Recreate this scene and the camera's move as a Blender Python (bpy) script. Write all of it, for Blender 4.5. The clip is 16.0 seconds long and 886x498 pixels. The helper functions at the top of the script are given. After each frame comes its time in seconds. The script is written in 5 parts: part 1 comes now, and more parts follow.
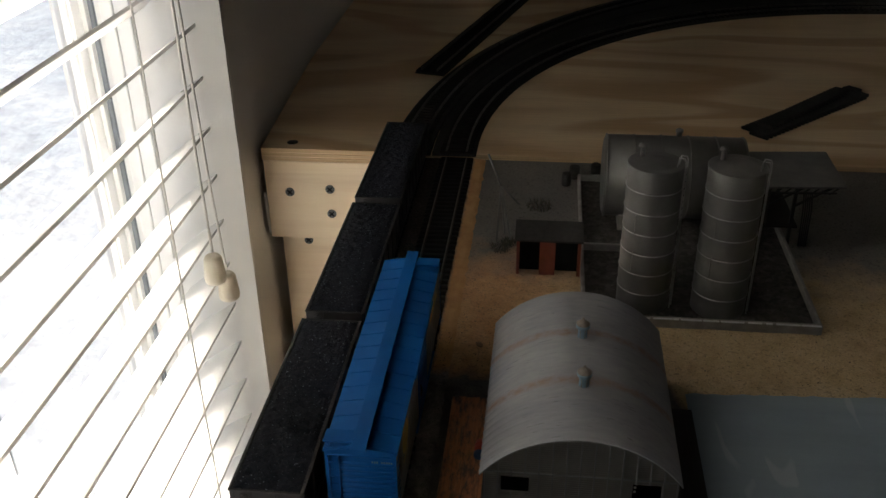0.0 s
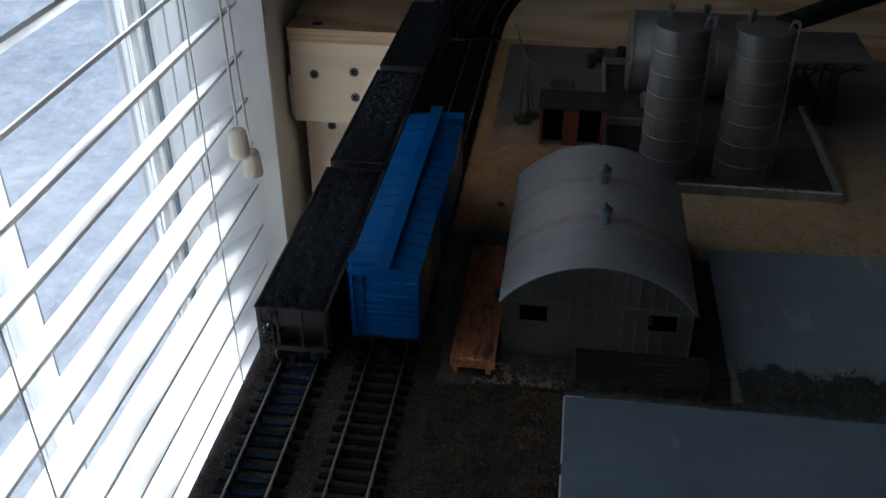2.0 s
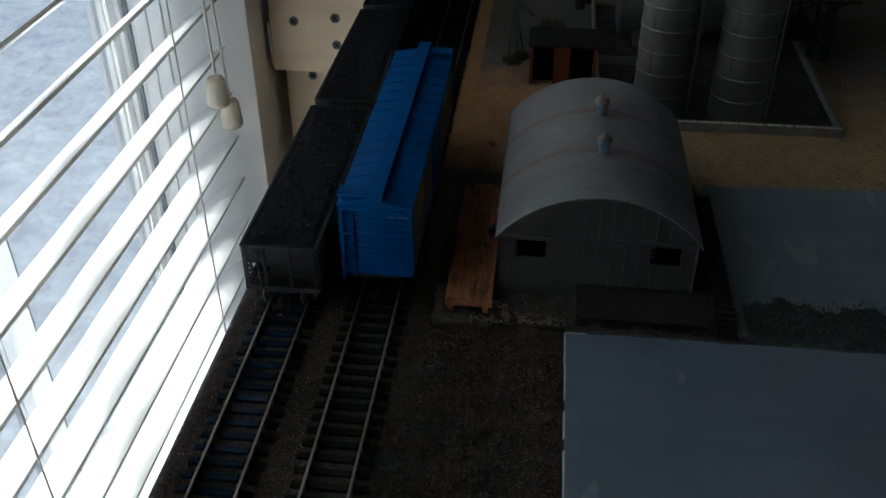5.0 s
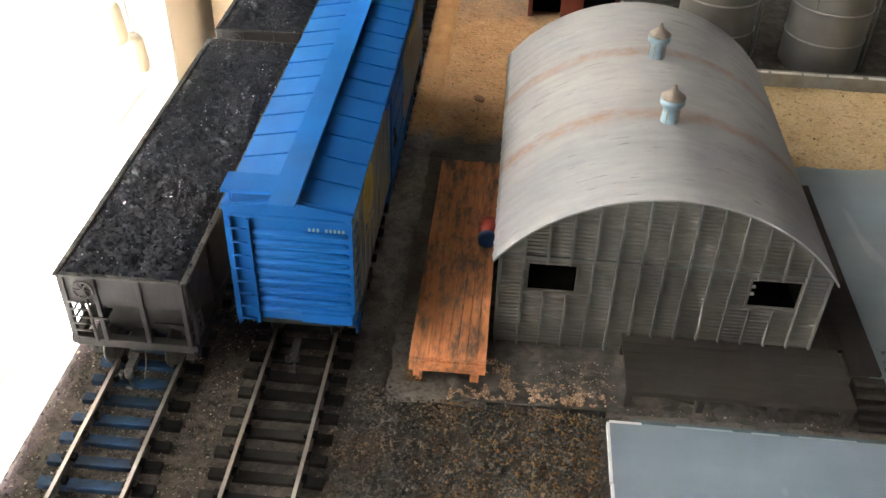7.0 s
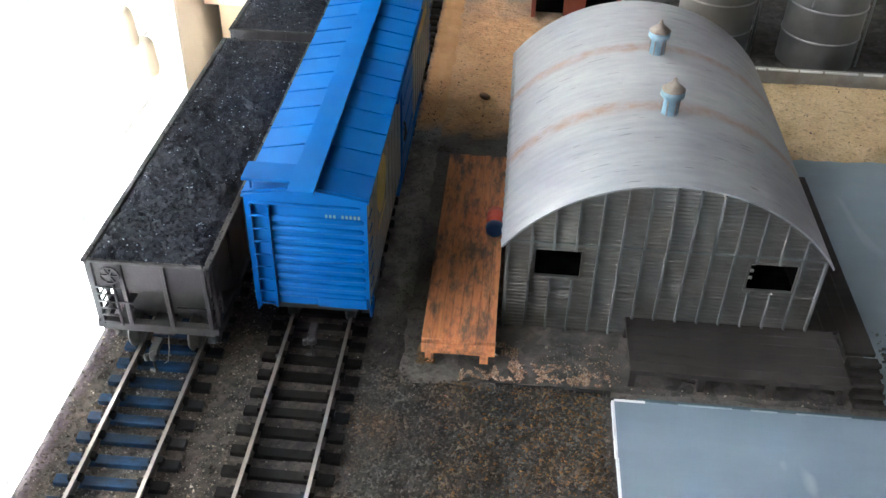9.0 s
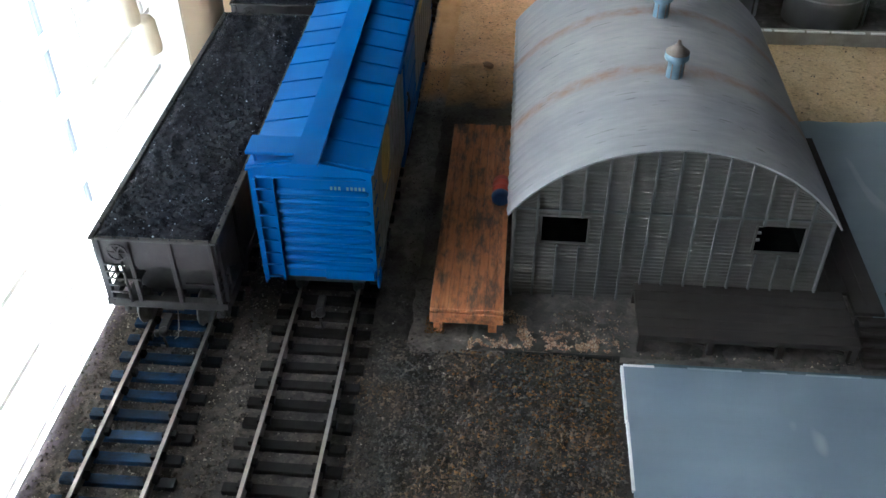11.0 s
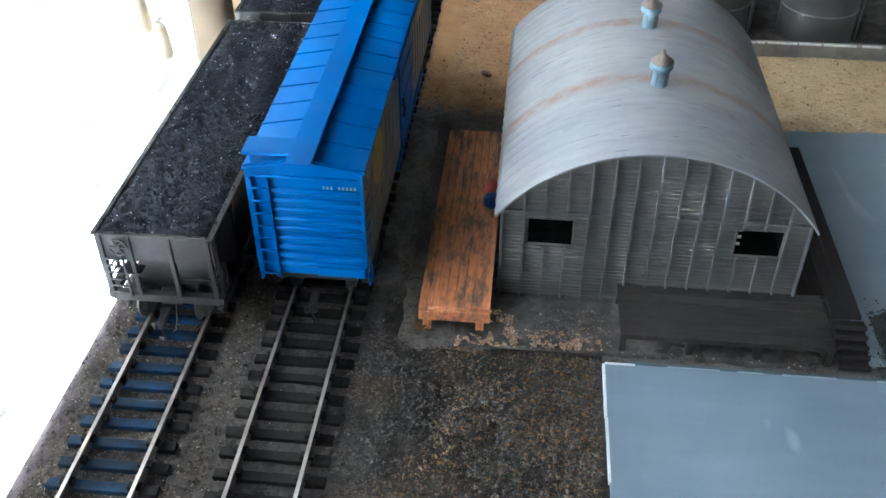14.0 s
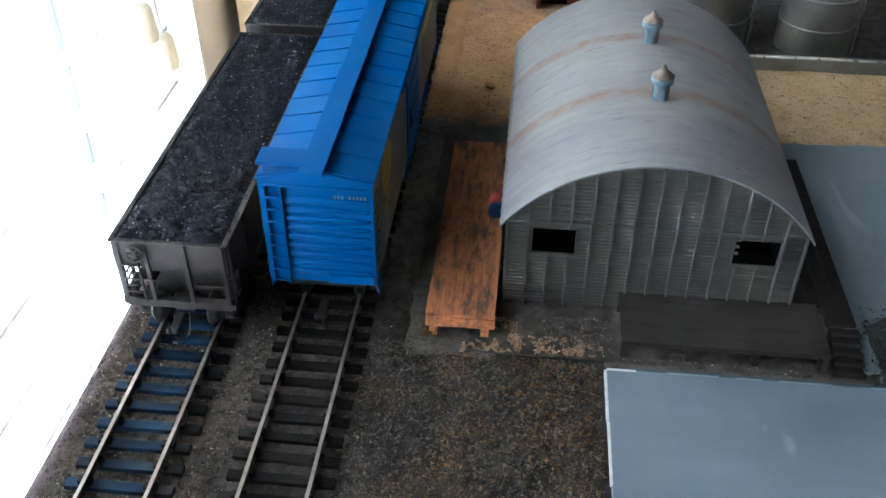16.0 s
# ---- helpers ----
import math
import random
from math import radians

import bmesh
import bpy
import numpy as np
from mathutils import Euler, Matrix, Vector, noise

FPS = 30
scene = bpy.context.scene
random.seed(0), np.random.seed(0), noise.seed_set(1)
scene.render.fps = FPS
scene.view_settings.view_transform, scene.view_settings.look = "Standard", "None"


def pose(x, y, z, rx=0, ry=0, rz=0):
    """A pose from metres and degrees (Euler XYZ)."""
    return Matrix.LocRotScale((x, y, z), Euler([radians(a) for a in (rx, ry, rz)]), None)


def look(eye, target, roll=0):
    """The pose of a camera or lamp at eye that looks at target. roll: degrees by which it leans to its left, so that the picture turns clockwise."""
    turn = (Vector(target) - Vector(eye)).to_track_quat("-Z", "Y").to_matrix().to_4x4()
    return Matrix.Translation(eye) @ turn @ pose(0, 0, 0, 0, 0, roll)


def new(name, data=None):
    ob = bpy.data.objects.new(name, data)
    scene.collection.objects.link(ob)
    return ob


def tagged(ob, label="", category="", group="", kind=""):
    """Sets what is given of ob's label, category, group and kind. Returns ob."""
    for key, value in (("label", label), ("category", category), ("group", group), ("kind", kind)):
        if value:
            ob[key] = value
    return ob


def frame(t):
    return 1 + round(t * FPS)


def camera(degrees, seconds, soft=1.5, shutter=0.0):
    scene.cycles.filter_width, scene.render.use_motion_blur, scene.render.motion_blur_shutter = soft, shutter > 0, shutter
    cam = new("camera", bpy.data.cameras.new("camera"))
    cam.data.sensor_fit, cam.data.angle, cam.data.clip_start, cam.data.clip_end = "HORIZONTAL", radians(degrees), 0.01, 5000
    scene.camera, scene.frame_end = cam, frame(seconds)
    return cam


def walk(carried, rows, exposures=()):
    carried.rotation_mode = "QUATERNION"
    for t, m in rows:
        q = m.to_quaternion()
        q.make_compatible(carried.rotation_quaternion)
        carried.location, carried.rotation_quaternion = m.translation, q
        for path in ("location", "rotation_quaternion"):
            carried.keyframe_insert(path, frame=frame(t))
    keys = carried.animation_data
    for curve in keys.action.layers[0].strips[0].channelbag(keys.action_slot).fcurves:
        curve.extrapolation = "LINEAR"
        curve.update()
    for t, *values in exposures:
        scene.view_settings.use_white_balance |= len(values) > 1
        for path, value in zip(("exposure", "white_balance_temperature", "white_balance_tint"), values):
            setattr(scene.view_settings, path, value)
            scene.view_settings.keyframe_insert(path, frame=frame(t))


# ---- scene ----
cam = camera(50.57, 16.0)
PATH = [
    (0, (0.00241, -0.02821, 0.32978), (-0.02854, 0.23126, 0.18241), -0.91),
    (0.5, (0.00659, -0.03189, 0.33824), (-0.02252, 0.22995, 0.19475), -0.67),
    (1, (0.00735, -0.04055, 0.32560), (-0.02141, 0.21784, 0.17590), -0.41),
    (1.5, (0.00191, -0.05910, 0.29642), (-0.03294, 0.19329, 0.13804), -0.02),
    (2, (0.00290, -0.06051, 0.28844), (-0.03245, 0.18896, 0.12560), -0.08),
    (2.5, (-0.00285, -0.06104, 0.28139), (-0.03380, 0.18575, 0.11364), 0.47),
    (3, (-0.00457, -0.06611, 0.27729), (-0.03705, 0.17943, 0.10802), 0.16),
    (5.5, (-0.00429, -0.04260, 0.25476), (-0.02997, 0.20111, 0.08171), -0.16),
    (5.8, (-0.00790, -0.00304, 0.23059), (-0.02626, 0.23583, 0.05003), 0.33),
    (6, (-0.01086, 0.03497, 0.20656), (-0.02411, 0.27074, 0.02152), 0.05),
    (6.2, (-0.00889, 0.06549, 0.19582), (-0.03145, 0.29840, 0.00808), -0.96),
    (6.5, (-0.02820, 0.09415, 0.19286), (-0.04191, 0.32634, 0.00339), 0.35),
    (7, (-0.02069, 0.09489, 0.18662), (-0.03722, 0.33151, 0.00294), 1.88),
    (7.5, (-0.02287, 0.09545, 0.18446), (-0.03483, 0.33347, 0.00224), 2.76),
    (8, (-0.02425, 0.09093, 0.18178), (-0.03423, 0.32928, -0.00012), 3.41),
    (8.5, (-0.02157, 0.08682, 0.18232), (-0.03265, 0.32558, 0.00102), 2.47),
    (9, (-0.02214, 0.08286, 0.18861), (-0.03932, 0.32079, 0.00669), 1.51),
    (11.5, (-0.02119, 0.08211, 0.18768), (-0.04149, 0.31400, -0.00157), -0.59),
    (12, (-0.02074, 0.07687, 0.19087), (-0.04308, 0.31019, 0.00361), -0.65),
    (12.5, (-0.01873, 0.07595, 0.19027), (-0.04051, 0.30923, 0.00290), -0.38),
    (13, (-0.01836, 0.07842, 0.18994), (-0.04107, 0.31153, 0.00247), -0.34),
    (13.5, (-0.01504, 0.07616, 0.18902), (-0.03686, 0.30991, 0.00225), -0.17),
    (14, (-0.01382, 0.07374, 0.19090), (-0.03761, 0.30807, 0.00509), -0.17),
    (14.5, (-0.01589, 0.07090, 0.19076), (-0.03916, 0.30510, 0.00472), 0.53),
    (15, (-0.01655, 0.06912, 0.19538), (-0.04053, 0.30471, 0.01120), -0.36),
    (15.5, (-0.01691, 0.06759, 0.19364), (-0.03988, 0.30255, 0.00852), -0.15),
    (16, (-0.01571, 0.06761, 0.19555), (-0.03906, 0.30362, 0.01182), 0.20),
]
EXPOSURES = [(0, 1.0, 6550, 10), (0.5, 1.05, 6550, 10), (1.5, 0.7, 5450, 10), (2, 0.3, 5200, 8), (3, 0.05, 5300, 10), (5.5, 0.25, 5500, 2), (5.8, 0.72, 5750, 6), (6, 1.35, 6100, 10), (6.5, 3.1, 6400, 10), (7, 3.56, 6600, 10), (8, 3.66, 6100, 9), (9, 3.68, 5650, 8), (11.5, 2.78, 5250, 5), (12.0, 3.48, 5150, 5), (14.5, 3.5, 5150, 4), (15.5, 3.48, 5250, 4), (16, 3.05, 5350, 5)]
walk(cam, [(t, look(eye, target, roll)) for t, eye, target, roll in PATH], EXPOSURES)

# ---- world and light ----
world = bpy.data.worlds.new("world")
scene.world = world
world.use_nodes = True
wn = world.node_tree
sky = wn.nodes.new("ShaderNodeTexSky")
sky.sky_type, sky.sun_disc = "NISHITA", False
sky.sun_elevation, sky.sun_rotation = radians(22.9), radians(-73.3)
sky.air_density, sky.dust_density, sky.ozone_density = 1.0, 2.5, 1.0
wn.nodes["Background"].inputs["Strength"].default_value = 0.15
wn.links.new(sky.outputs["Color"], wn.nodes["Background"].inputs["Color"])

# A low hazy sun in front of the window: the slats catch all of its beams.
sun = new("sun", bpy.data.lights.new("sun", "SUN"))
sun.data.energy, sun.data.angle, sun.data.color = 4.5, radians(40.0), (1.0, 0.95, 0.87)
sun.matrix_world = look((-1.0, 0.3, 0.44), (0, 0, 0))

CM = 0.01


# ---- mesh helpers; all lengths below are centimetres ----
def box(bm, x0, x1, y0, y1, z0, z1, bevel=0.0):
    vs = [bm.verts.new(p) for p in ((x0, y0, z0), (x1, y0, z0), (x1, y1, z0), (x0, y1, z0), (x0, y0, z1), (x1, y0, z1), (x1, y1, z1), (x0, y1, z1))]
    fs = [bm.faces.new([vs[i] for i in q]) for q in ((3, 2, 1, 0), (4, 5, 6, 7), (0, 1, 5, 4), (1, 2, 6, 5), (2, 3, 7, 6), (3, 0, 4, 7))]
    if bevel:
        edges = list({e for f in fs for e in f.edges})
        bmesh.ops.bevel(bm, geom=edges, offset=bevel, segments=2, profile=0.5, affect="EDGES")
    return vs


def beam(bm, a, b, w, h=None):
    """A square bar from a to b."""
    a, b = Vector(a), Vector(b)
    d = (b - a).normalized()
    side = d.cross(Vector((0, 0, 1)))
    side = side.normalized() if side.length > 1e-4 else Vector((1, 0, 0))
    up = side.cross(d)
    h = h or w
    ring = [[bm.verts.new(p + side * sx * w / 2 + up * sz * h / 2) for sx, sz in ((-1, -1), (1, -1), (1, 1), (-1, 1))] for p in (a, b)]
    for i in range(4):
        j = (i + 1) % 4
        bm.faces.new((ring[0][i], ring[0][j], ring[1][j], ring[1][i]))
    bm.faces.new(ring[0][::-1])
    bm.faces.new(ring[1])


def lathe(bm, profile, n=24, at=(0, 0, 0), axis="z", smooth=True):
    """Turn (radius, height) pairs round an axis; ends are closed."""
    def place(r, h, a):
        c, s = r * math.cos(a), r * math.sin(a)
        p = {"z": (c, s, h), "y": (c, h, s), "x": (h, c, s)}[axis]
        return (at[0] + p[0], at[1] + p[1], at[2] + p[2])
    rings = [[bm.verts.new(place(r, h, 2 * math.pi * k / n)) for k in range(n)] for r, h in profile]
    for lo, hi in zip(rings, rings[1:]):
        for k in range(n):
            f = bm.faces.new((lo[k], lo[(k + 1) % n], hi[(k + 1) % n], hi[k]))
            f.smooth = smooth
    bm.faces.new(rings[0][::-1])
    bm.faces.new(rings[-1])


def rod(bm, pts, r, n=8):
    """A round wire along points."""
    pts = [Vector(p) for p in pts]
    rings = []
    for i, p in enumerate(pts):
        d = (pts[min(i + 1, len(pts) - 1)] - pts[max(i - 1, 0)]).normalized()
        u = d.cross(Vector((0.3, 0.2, 1)))
        u = u.normalized() if u.length > 1e-3 else Vector((1, 0, 0))
        v = d.cross(u)
        rings.append([bm.verts.new(p + r * (math.cos(2 * math.pi * k / n) * u + math.sin(2 * math.pi * k / n) * v)) for k in range(n)])
    for lo, hi in zip(rings, rings[1:]):
        for k in range(n):
            bm.faces.new((lo[k], lo[(k + 1) % n], hi[(k + 1) % n], hi[k])).smooth = True
    bm.faces.new(rings[0][::-1])
    bm.faces.new(rings[-1])


def prism(bm, outline, y0, y1):
    """An outline of (x, z) pairs drawn out from y0 to y1."""
    a = [bm.verts.new((x, y0, z)) for x, z in outline]
    b = [bm.verts.new((x, y1, z)) for x, z in outline]
    n = len(a)
    for i in range(n):
        j = (i + 1) % n
        bm.faces.new((a[i], b[i], b[j], a[j]))
    bm.faces.new(a)
    bm.faces.new(b[::-1])


def sheet(bm, xs, ys, height):
    """A grid whose height comes from a function."""
    rows = [[bm.verts.new((x, y, height(x, y))) for x in xs] for y in ys]
    for r0, r1 in zip(rows, rows[1:]):
        for i in range(len(xs) - 1):
            bm.faces.new((r0[i], r0[i + 1], r1[i + 1], r1[i])).smooth = True


def steps(a, b, n):
    return [a + (b - a) * i / n for i in range(n + 1)]


def finish(bm, name, material):
    bmesh.ops.recalc_face_normals(bm, faces=bm.faces)
    bmesh.ops.scale(bm, vec=(CM, CM, CM), verts=bm.verts)
    me = bpy.data.meshes.new(name)
    bm.to_mesh(me)
    bm.free()
    me.materials.append(material)
    return me


def part(name, bm, material, parent=None, label="", at=(0, 0, 0)):
    ob = new(name, finish(bm, name, material))
    ob.location = Vector(at) * CM
    if parent is not None:
        ob.parent = parent
    return tagged(ob, label)


def thing(name, at=(0, 0, 0), label="", category="", group="", kind="", turn=0.0):
    ob = new(name)
    ob.empty_display_size = 0.01
    ob.location = Vector(at) * CM
    ob.rotation_euler = (0, 0, radians(turn))
    return tagged(ob, label, category, group, kind)


def share(name, mesh, parent, at, turn=0.0):
    ob = new(name, mesh)
    ob.parent = parent
    ob.location = Vector(at) * CM
    ob.rotation_euler = (0, 0, radians(turn))
    return ob


# ---- materials ----
class Paint:
    """A node material: noise at two scales between colours, with bump and uneven roughness."""

    def __init__(self, name, rough=0.6, metal=0.0):
        self.mat = bpy.data.materials.new(name)
        self.mat.use_nodes = True
        self.t = self.mat.node_tree
        self.b = self.t.nodes["Principled BSDF"]
        self.b.inputs["Roughness"].default_value = rough
        self.b.inputs["Metallic"].default_value = metal
        self.co = self.t.nodes.new("ShaderNodeTexCoord").outputs["Object"]
        self.col = None
        self.height = None

    def vec(self, scale=(1, 1, 1)):
        m = self.t.nodes.new("ShaderNodeMapping")
        m.inputs["Scale"].default_value = scale
        self.t.links.new(self.co, m.inputs["Vector"])
        return m.outputs["Vector"]

    def noise(self, per_cm, detail=4.0, rough=0.55, stretch=(1, 1, 1), distort=0.0):
        n = self.t.nodes.new("ShaderNodeTexNoise")
        n.inputs["Scale"].default_value = per_cm * 100
        n.inputs["Detail"].default_value = detail
        n.inputs["Roughness"].default_value = rough
        n.inputs["Distortion"].default_value = distort
        self.t.links.new(self.vec(stretch), n.inputs["Vector"])
        return n.outputs["Fac"]

    def cells(self, per_cm, stretch=(1, 1, 1), what="Color"):
        n = self.t.nodes.new("ShaderNodeTexVoronoi")
        n.inputs["Scale"].default_value = per_cm * 100
        self.t.links.new(self.vec(stretch), n.inputs["Vector"])
        return n.outputs[what]

    def ramp(self, fac, *stops):
        r = self.t.nodes.new("ShaderNodeValToRGB")
        while len(r.color_ramp.elements) < len(stops):
            r.color_ramp.elements.new(0.5)
        for e, (p, c) in zip(r.color_ramp.elements, stops):
            e.position = p
            e.color = (*c, 1) if len(c) == 3 else c
        self.t.links.new(fac, r.inputs["Fac"])
        return r.outputs["Color"]

    def mix(self, a, b, fac, mode="MIX"):
        m = self.t.nodes.new("ShaderNodeMix")
        m.data_type, m.blend_type = "RGBA", mode
        for sock, v in ((m.inputs[6], a), (m.inputs[7], b), (m.inputs[0], fac)):
            if isinstance(v, bpy.types.NodeSocket):
                self.t.links.new(v, sock)
            elif isinstance(v, tuple):
                sock.default_value = (*v, 1)
            else:
                sock.default_value = v
        return m.outputs[2]

    def calc(self, op, a, b):
        m = self.t.nodes.new("ShaderNodeMath")
        m.operation = op
        for sock, v in zip(m.inputs, (a, b)):
            if isinstance(v, bpy.types.NodeSocket):
                self.t.links.new(v, sock)
            else:
                sock.default_value = v
        return m.outputs[0]

    def axis(self, name):
        s = self.t.nodes.new("ShaderNodeSeparateXYZ")
        self.t.links.new(self.co, s.inputs[0])
        return s.outputs[name]

    def colour(self, c):
        if isinstance(c, tuple):
            self.b.inputs["Base Color"].default_value = (*c, 1)
        else:
            self.t.links.new(c, self.b.inputs["Base Color"])
        return self

    def rough(self, fac, lo, hi):
        m = self.t.nodes.new("ShaderNodeMapRange")
        m.inputs["To Min"].default_value, m.inputs["To Max"].default_value = lo, hi
        self.t.links.new(fac, m.inputs["Value"])
        self.t.links.new(m.outputs["Result"], self.b.inputs["Roughness"])
        return self

    def bump(self, fac, depth_cm, strength=1.0):
        n = self.t.nodes.new("ShaderNodeBump")
        n.inputs["Distance"].default_value = depth_cm * CM
        n.inputs["Strength"].default_value = strength
        self.t.links.new(fac, n.inputs["Height"])
        if self.b.inputs["Normal"].links:
            self.t.links.new(self.b.inputs["Normal"].links[0].from_socket, n.inputs["Normal"])
        self.t.links.new(n.outputs["Normal"], self.b.inputs["Normal"])
        return self

    def random(self):
        return self.t.nodes.new("ShaderNodeObjectInfo").outputs["Random"]

    def island(self):
        return self.t.nodes.new("ShaderNodeNewGeometry").outputs["Random Per Island"]


def plain(name, a, b, per_cm=1.0, rough=0.6, metal=0.0, fine=8.0, depth=0.004, spread=0.12, gloss=0.5):
    """Paint or plastic between two near colours, with fine grain."""
    p = Paint(name, rough, metal)
    p.b.inputs["Specular IOR Level"].default_value = gloss
    n = p.noise(per_cm, 5)
    p.colour(p.ramp(n, (0.3, a), (0.7, b)))
    p.rough(p.noise(per_cm * 2.3, 3), max(0.05, rough - spread), min(1, rough + spread))
    p.bump(p.noise(fine, 4), depth)
    return p.mat


def ground_paint():
    """Sculpted ground: grey dirt, tan sand further back, paint strokes and dark flecks."""
    p = Paint("layout_ground", 0.9)
    x, y = p.axis("X"), p.axis("Y")
    broad, mid, fine = p.noise(0.12, 5), p.noise(0.9, 6, 0.65), p.noise(9, 4, 0.7)
    grey = p.ramp(mid, (0.25, (0.08, 0.072, 0.065)), (0.55, (0.15, 0.135, 0.121)), (0.8, (0.235, 0.21, 0.185)))
    sand = p.ramp(mid, (0.25, (0.46, 0.33, 0.18)), (0.5, (0.60, 0.45, 0.26)), (0.78, (0.68, 0.54, 0.34)))
    orange = p.ramp(mid, (0.25, (0.52, 0.28, 0.125)), (0.7, (0.72, 0.45, 0.245)))
    # Sand lies beyond 41 cm, with a worn border; it is more orange beside the tracks.
    wob = p.calc("MULTIPLY", p.calc("SUBTRACT", p.noise(0.5, 4), 0.5), 0.03)
    right = p.calc("MULTIPLY", p.ramp(p.calc("MULTIPLY", p.calc("SUBTRACT", x, 0.075), 80.0), (0.0, (0, 0, 0)), (1.0, (1, 1, 1))), 0.022)
    edge = p.calc("MULTIPLY", p.calc("SUBTRACT", p.calc("ADD", p.calc("ADD", y, wob), right), 0.404), 90.0)
    on = p.ramp(edge, (0.0, (0, 0, 0)), (1.0, (1, 1, 1)))
    beside = p.ramp(p.calc("MULTIPLY", p.calc("SUBTRACT", 0.045, x), 16.0), (0.0, (0, 0, 0)), (1.0, (1, 1, 1)))
    tan = p.mix(sand, orange, beside)
    # Far side of the tank yard fades to grey plaster.
    far = p.ramp(p.calc("MULTIPLY", p.calc("SUBTRACT", p.calc("ADD", y, p.calc("MULTIPLY", wob, 3.0)), 0.505), 16.0), (0.0, (0, 0, 0)), (1.0, (1, 1, 1)))
    lot = p.ramp(broad, (0.3, (0.17, 0.165, 0.155)), (0.7, (0.25, 0.24, 0.22)))
    base = p.mix(grey, tan, on)
    base = p.mix(base, lot, far)
    flecks = p.ramp(p.noise(4.5, 2, 0.4), (0.0, (0.25, 0.25, 0.25)), (0.34, (0.3, 0.3, 0.3)), (0.4, (1, 1, 1)))
    base = p.mix(base, flecks, 0.45, "MULTIPLY")
    p.colour(p.mix(base, p.ramp(fine, (0.3, (0.72, 0.72, 0.72)), (0.7, (1.15, 1.12, 1.08))), 1.0, "MULTIPLY"))
    p.bump(fine, 0.04).bump(p.noise(2.6, 4, 0.65), 0.11).bump(mid, 0.14)
    return p.mat


def earth_paint(name, stops, per_cm=2.5, depth=0.05):
    p = Paint(name, 0.95)
    n = p.noise(per_cm, 6, 0.7)
    c = p.cells(per_cm * 3.0)
    base = p.ramp(n, *stops)
    p.colour(p.mix(base, p.ramp(c, (0.1, (0.62, 0.62, 0.62)), (0.9, (1.3, 1.28, 1.25))), 1.0, "MULTIPLY"))
    p.bump(n, depth).bump(p.noise(per_cm * 6, 3), depth * 0.4)
    return p.mat


def wood_paint(name, stops, grain=(0.25, 3.0, 3.0), per_cm=1.2, rough=0.6, depth=0.01, stain=None):
    """Wood with grain along x, y or z, by the stretch."""
    p = Paint(name, rough)
    n = p.noise(per_cm, 6, 0.6, grain, 0.6)
    c = p.ramp(n, *stops)
    if stain:
        c = p.mix(c, stain, p.ramp(p.noise(1.5, 6, 0.75, (1.9, 0.6, 1.0)), (0.46, (0, 0, 0)), (0.62, (0.85, 0.85, 0.85))))
    p.colour(c)
    p.rough(n, rough - 0.1, rough + 0.15)
    p.bump(n, depth)
    return p.mat


def plywood_paint():
    """Rotary-cut plywood face: broad flame figure along x."""
    p = Paint("plywood_face", 0.55)
    figure = p.noise(0.055, 2.0, 0.4, (0.32, 1.0, 1.0), 0.9)
    lines = p.t.nodes.new("ShaderNodeTexWave")
    lines.wave_type, lines.bands_direction = "BANDS", "Y"
    lines.inputs["Scale"].default_value = 9.0
    lines.inputs["Distortion"].default_value = 9.0
    lines.inputs["Detail"].default_value = 3.0
    lines.inputs["Detail Scale"].default_value = 0.8
    p.t.links.new(p.vec((0.22, 1.0, 1.0)), lines.inputs["Vector"])
    fine = p.noise(2.2, 4, 0.6, (0.12, 3.0, 1.0))
    a = p.ramp(figure, (0.30, (0.64, 0.42, 0.225)), (0.41, (0.86, 0.67, 0.445)), (0.47, (0.87, 0.70, 0.48)), (0.505, (0.665, 0.445, 0.245)), (0.54, (0.69, 0.465, 0.26)), (0.565, (0.87, 0.69, 0.47)), (0.66, (0.82, 0.61, 0.39)), (0.70, (0.63, 0.41, 0.22)))
    b = p.mix(a, p.ramp(lines.outputs["Fac"], (0.1, (0.78, 0.7, 0.6)), (0.5, (1, 1, 1))), 0.16, "MULTIPLY")
    p.colour(p.mix(b, p.ramp(fine, (0.3, (0.85, 0.82, 0.78)), (0.7, (1.05, 1.05, 1.05))), 1.0, "MULTIPLY"))
    p.rough(fine, 0.42, 0.62)
    p.bump(fine, 0.01)
    return p.mat


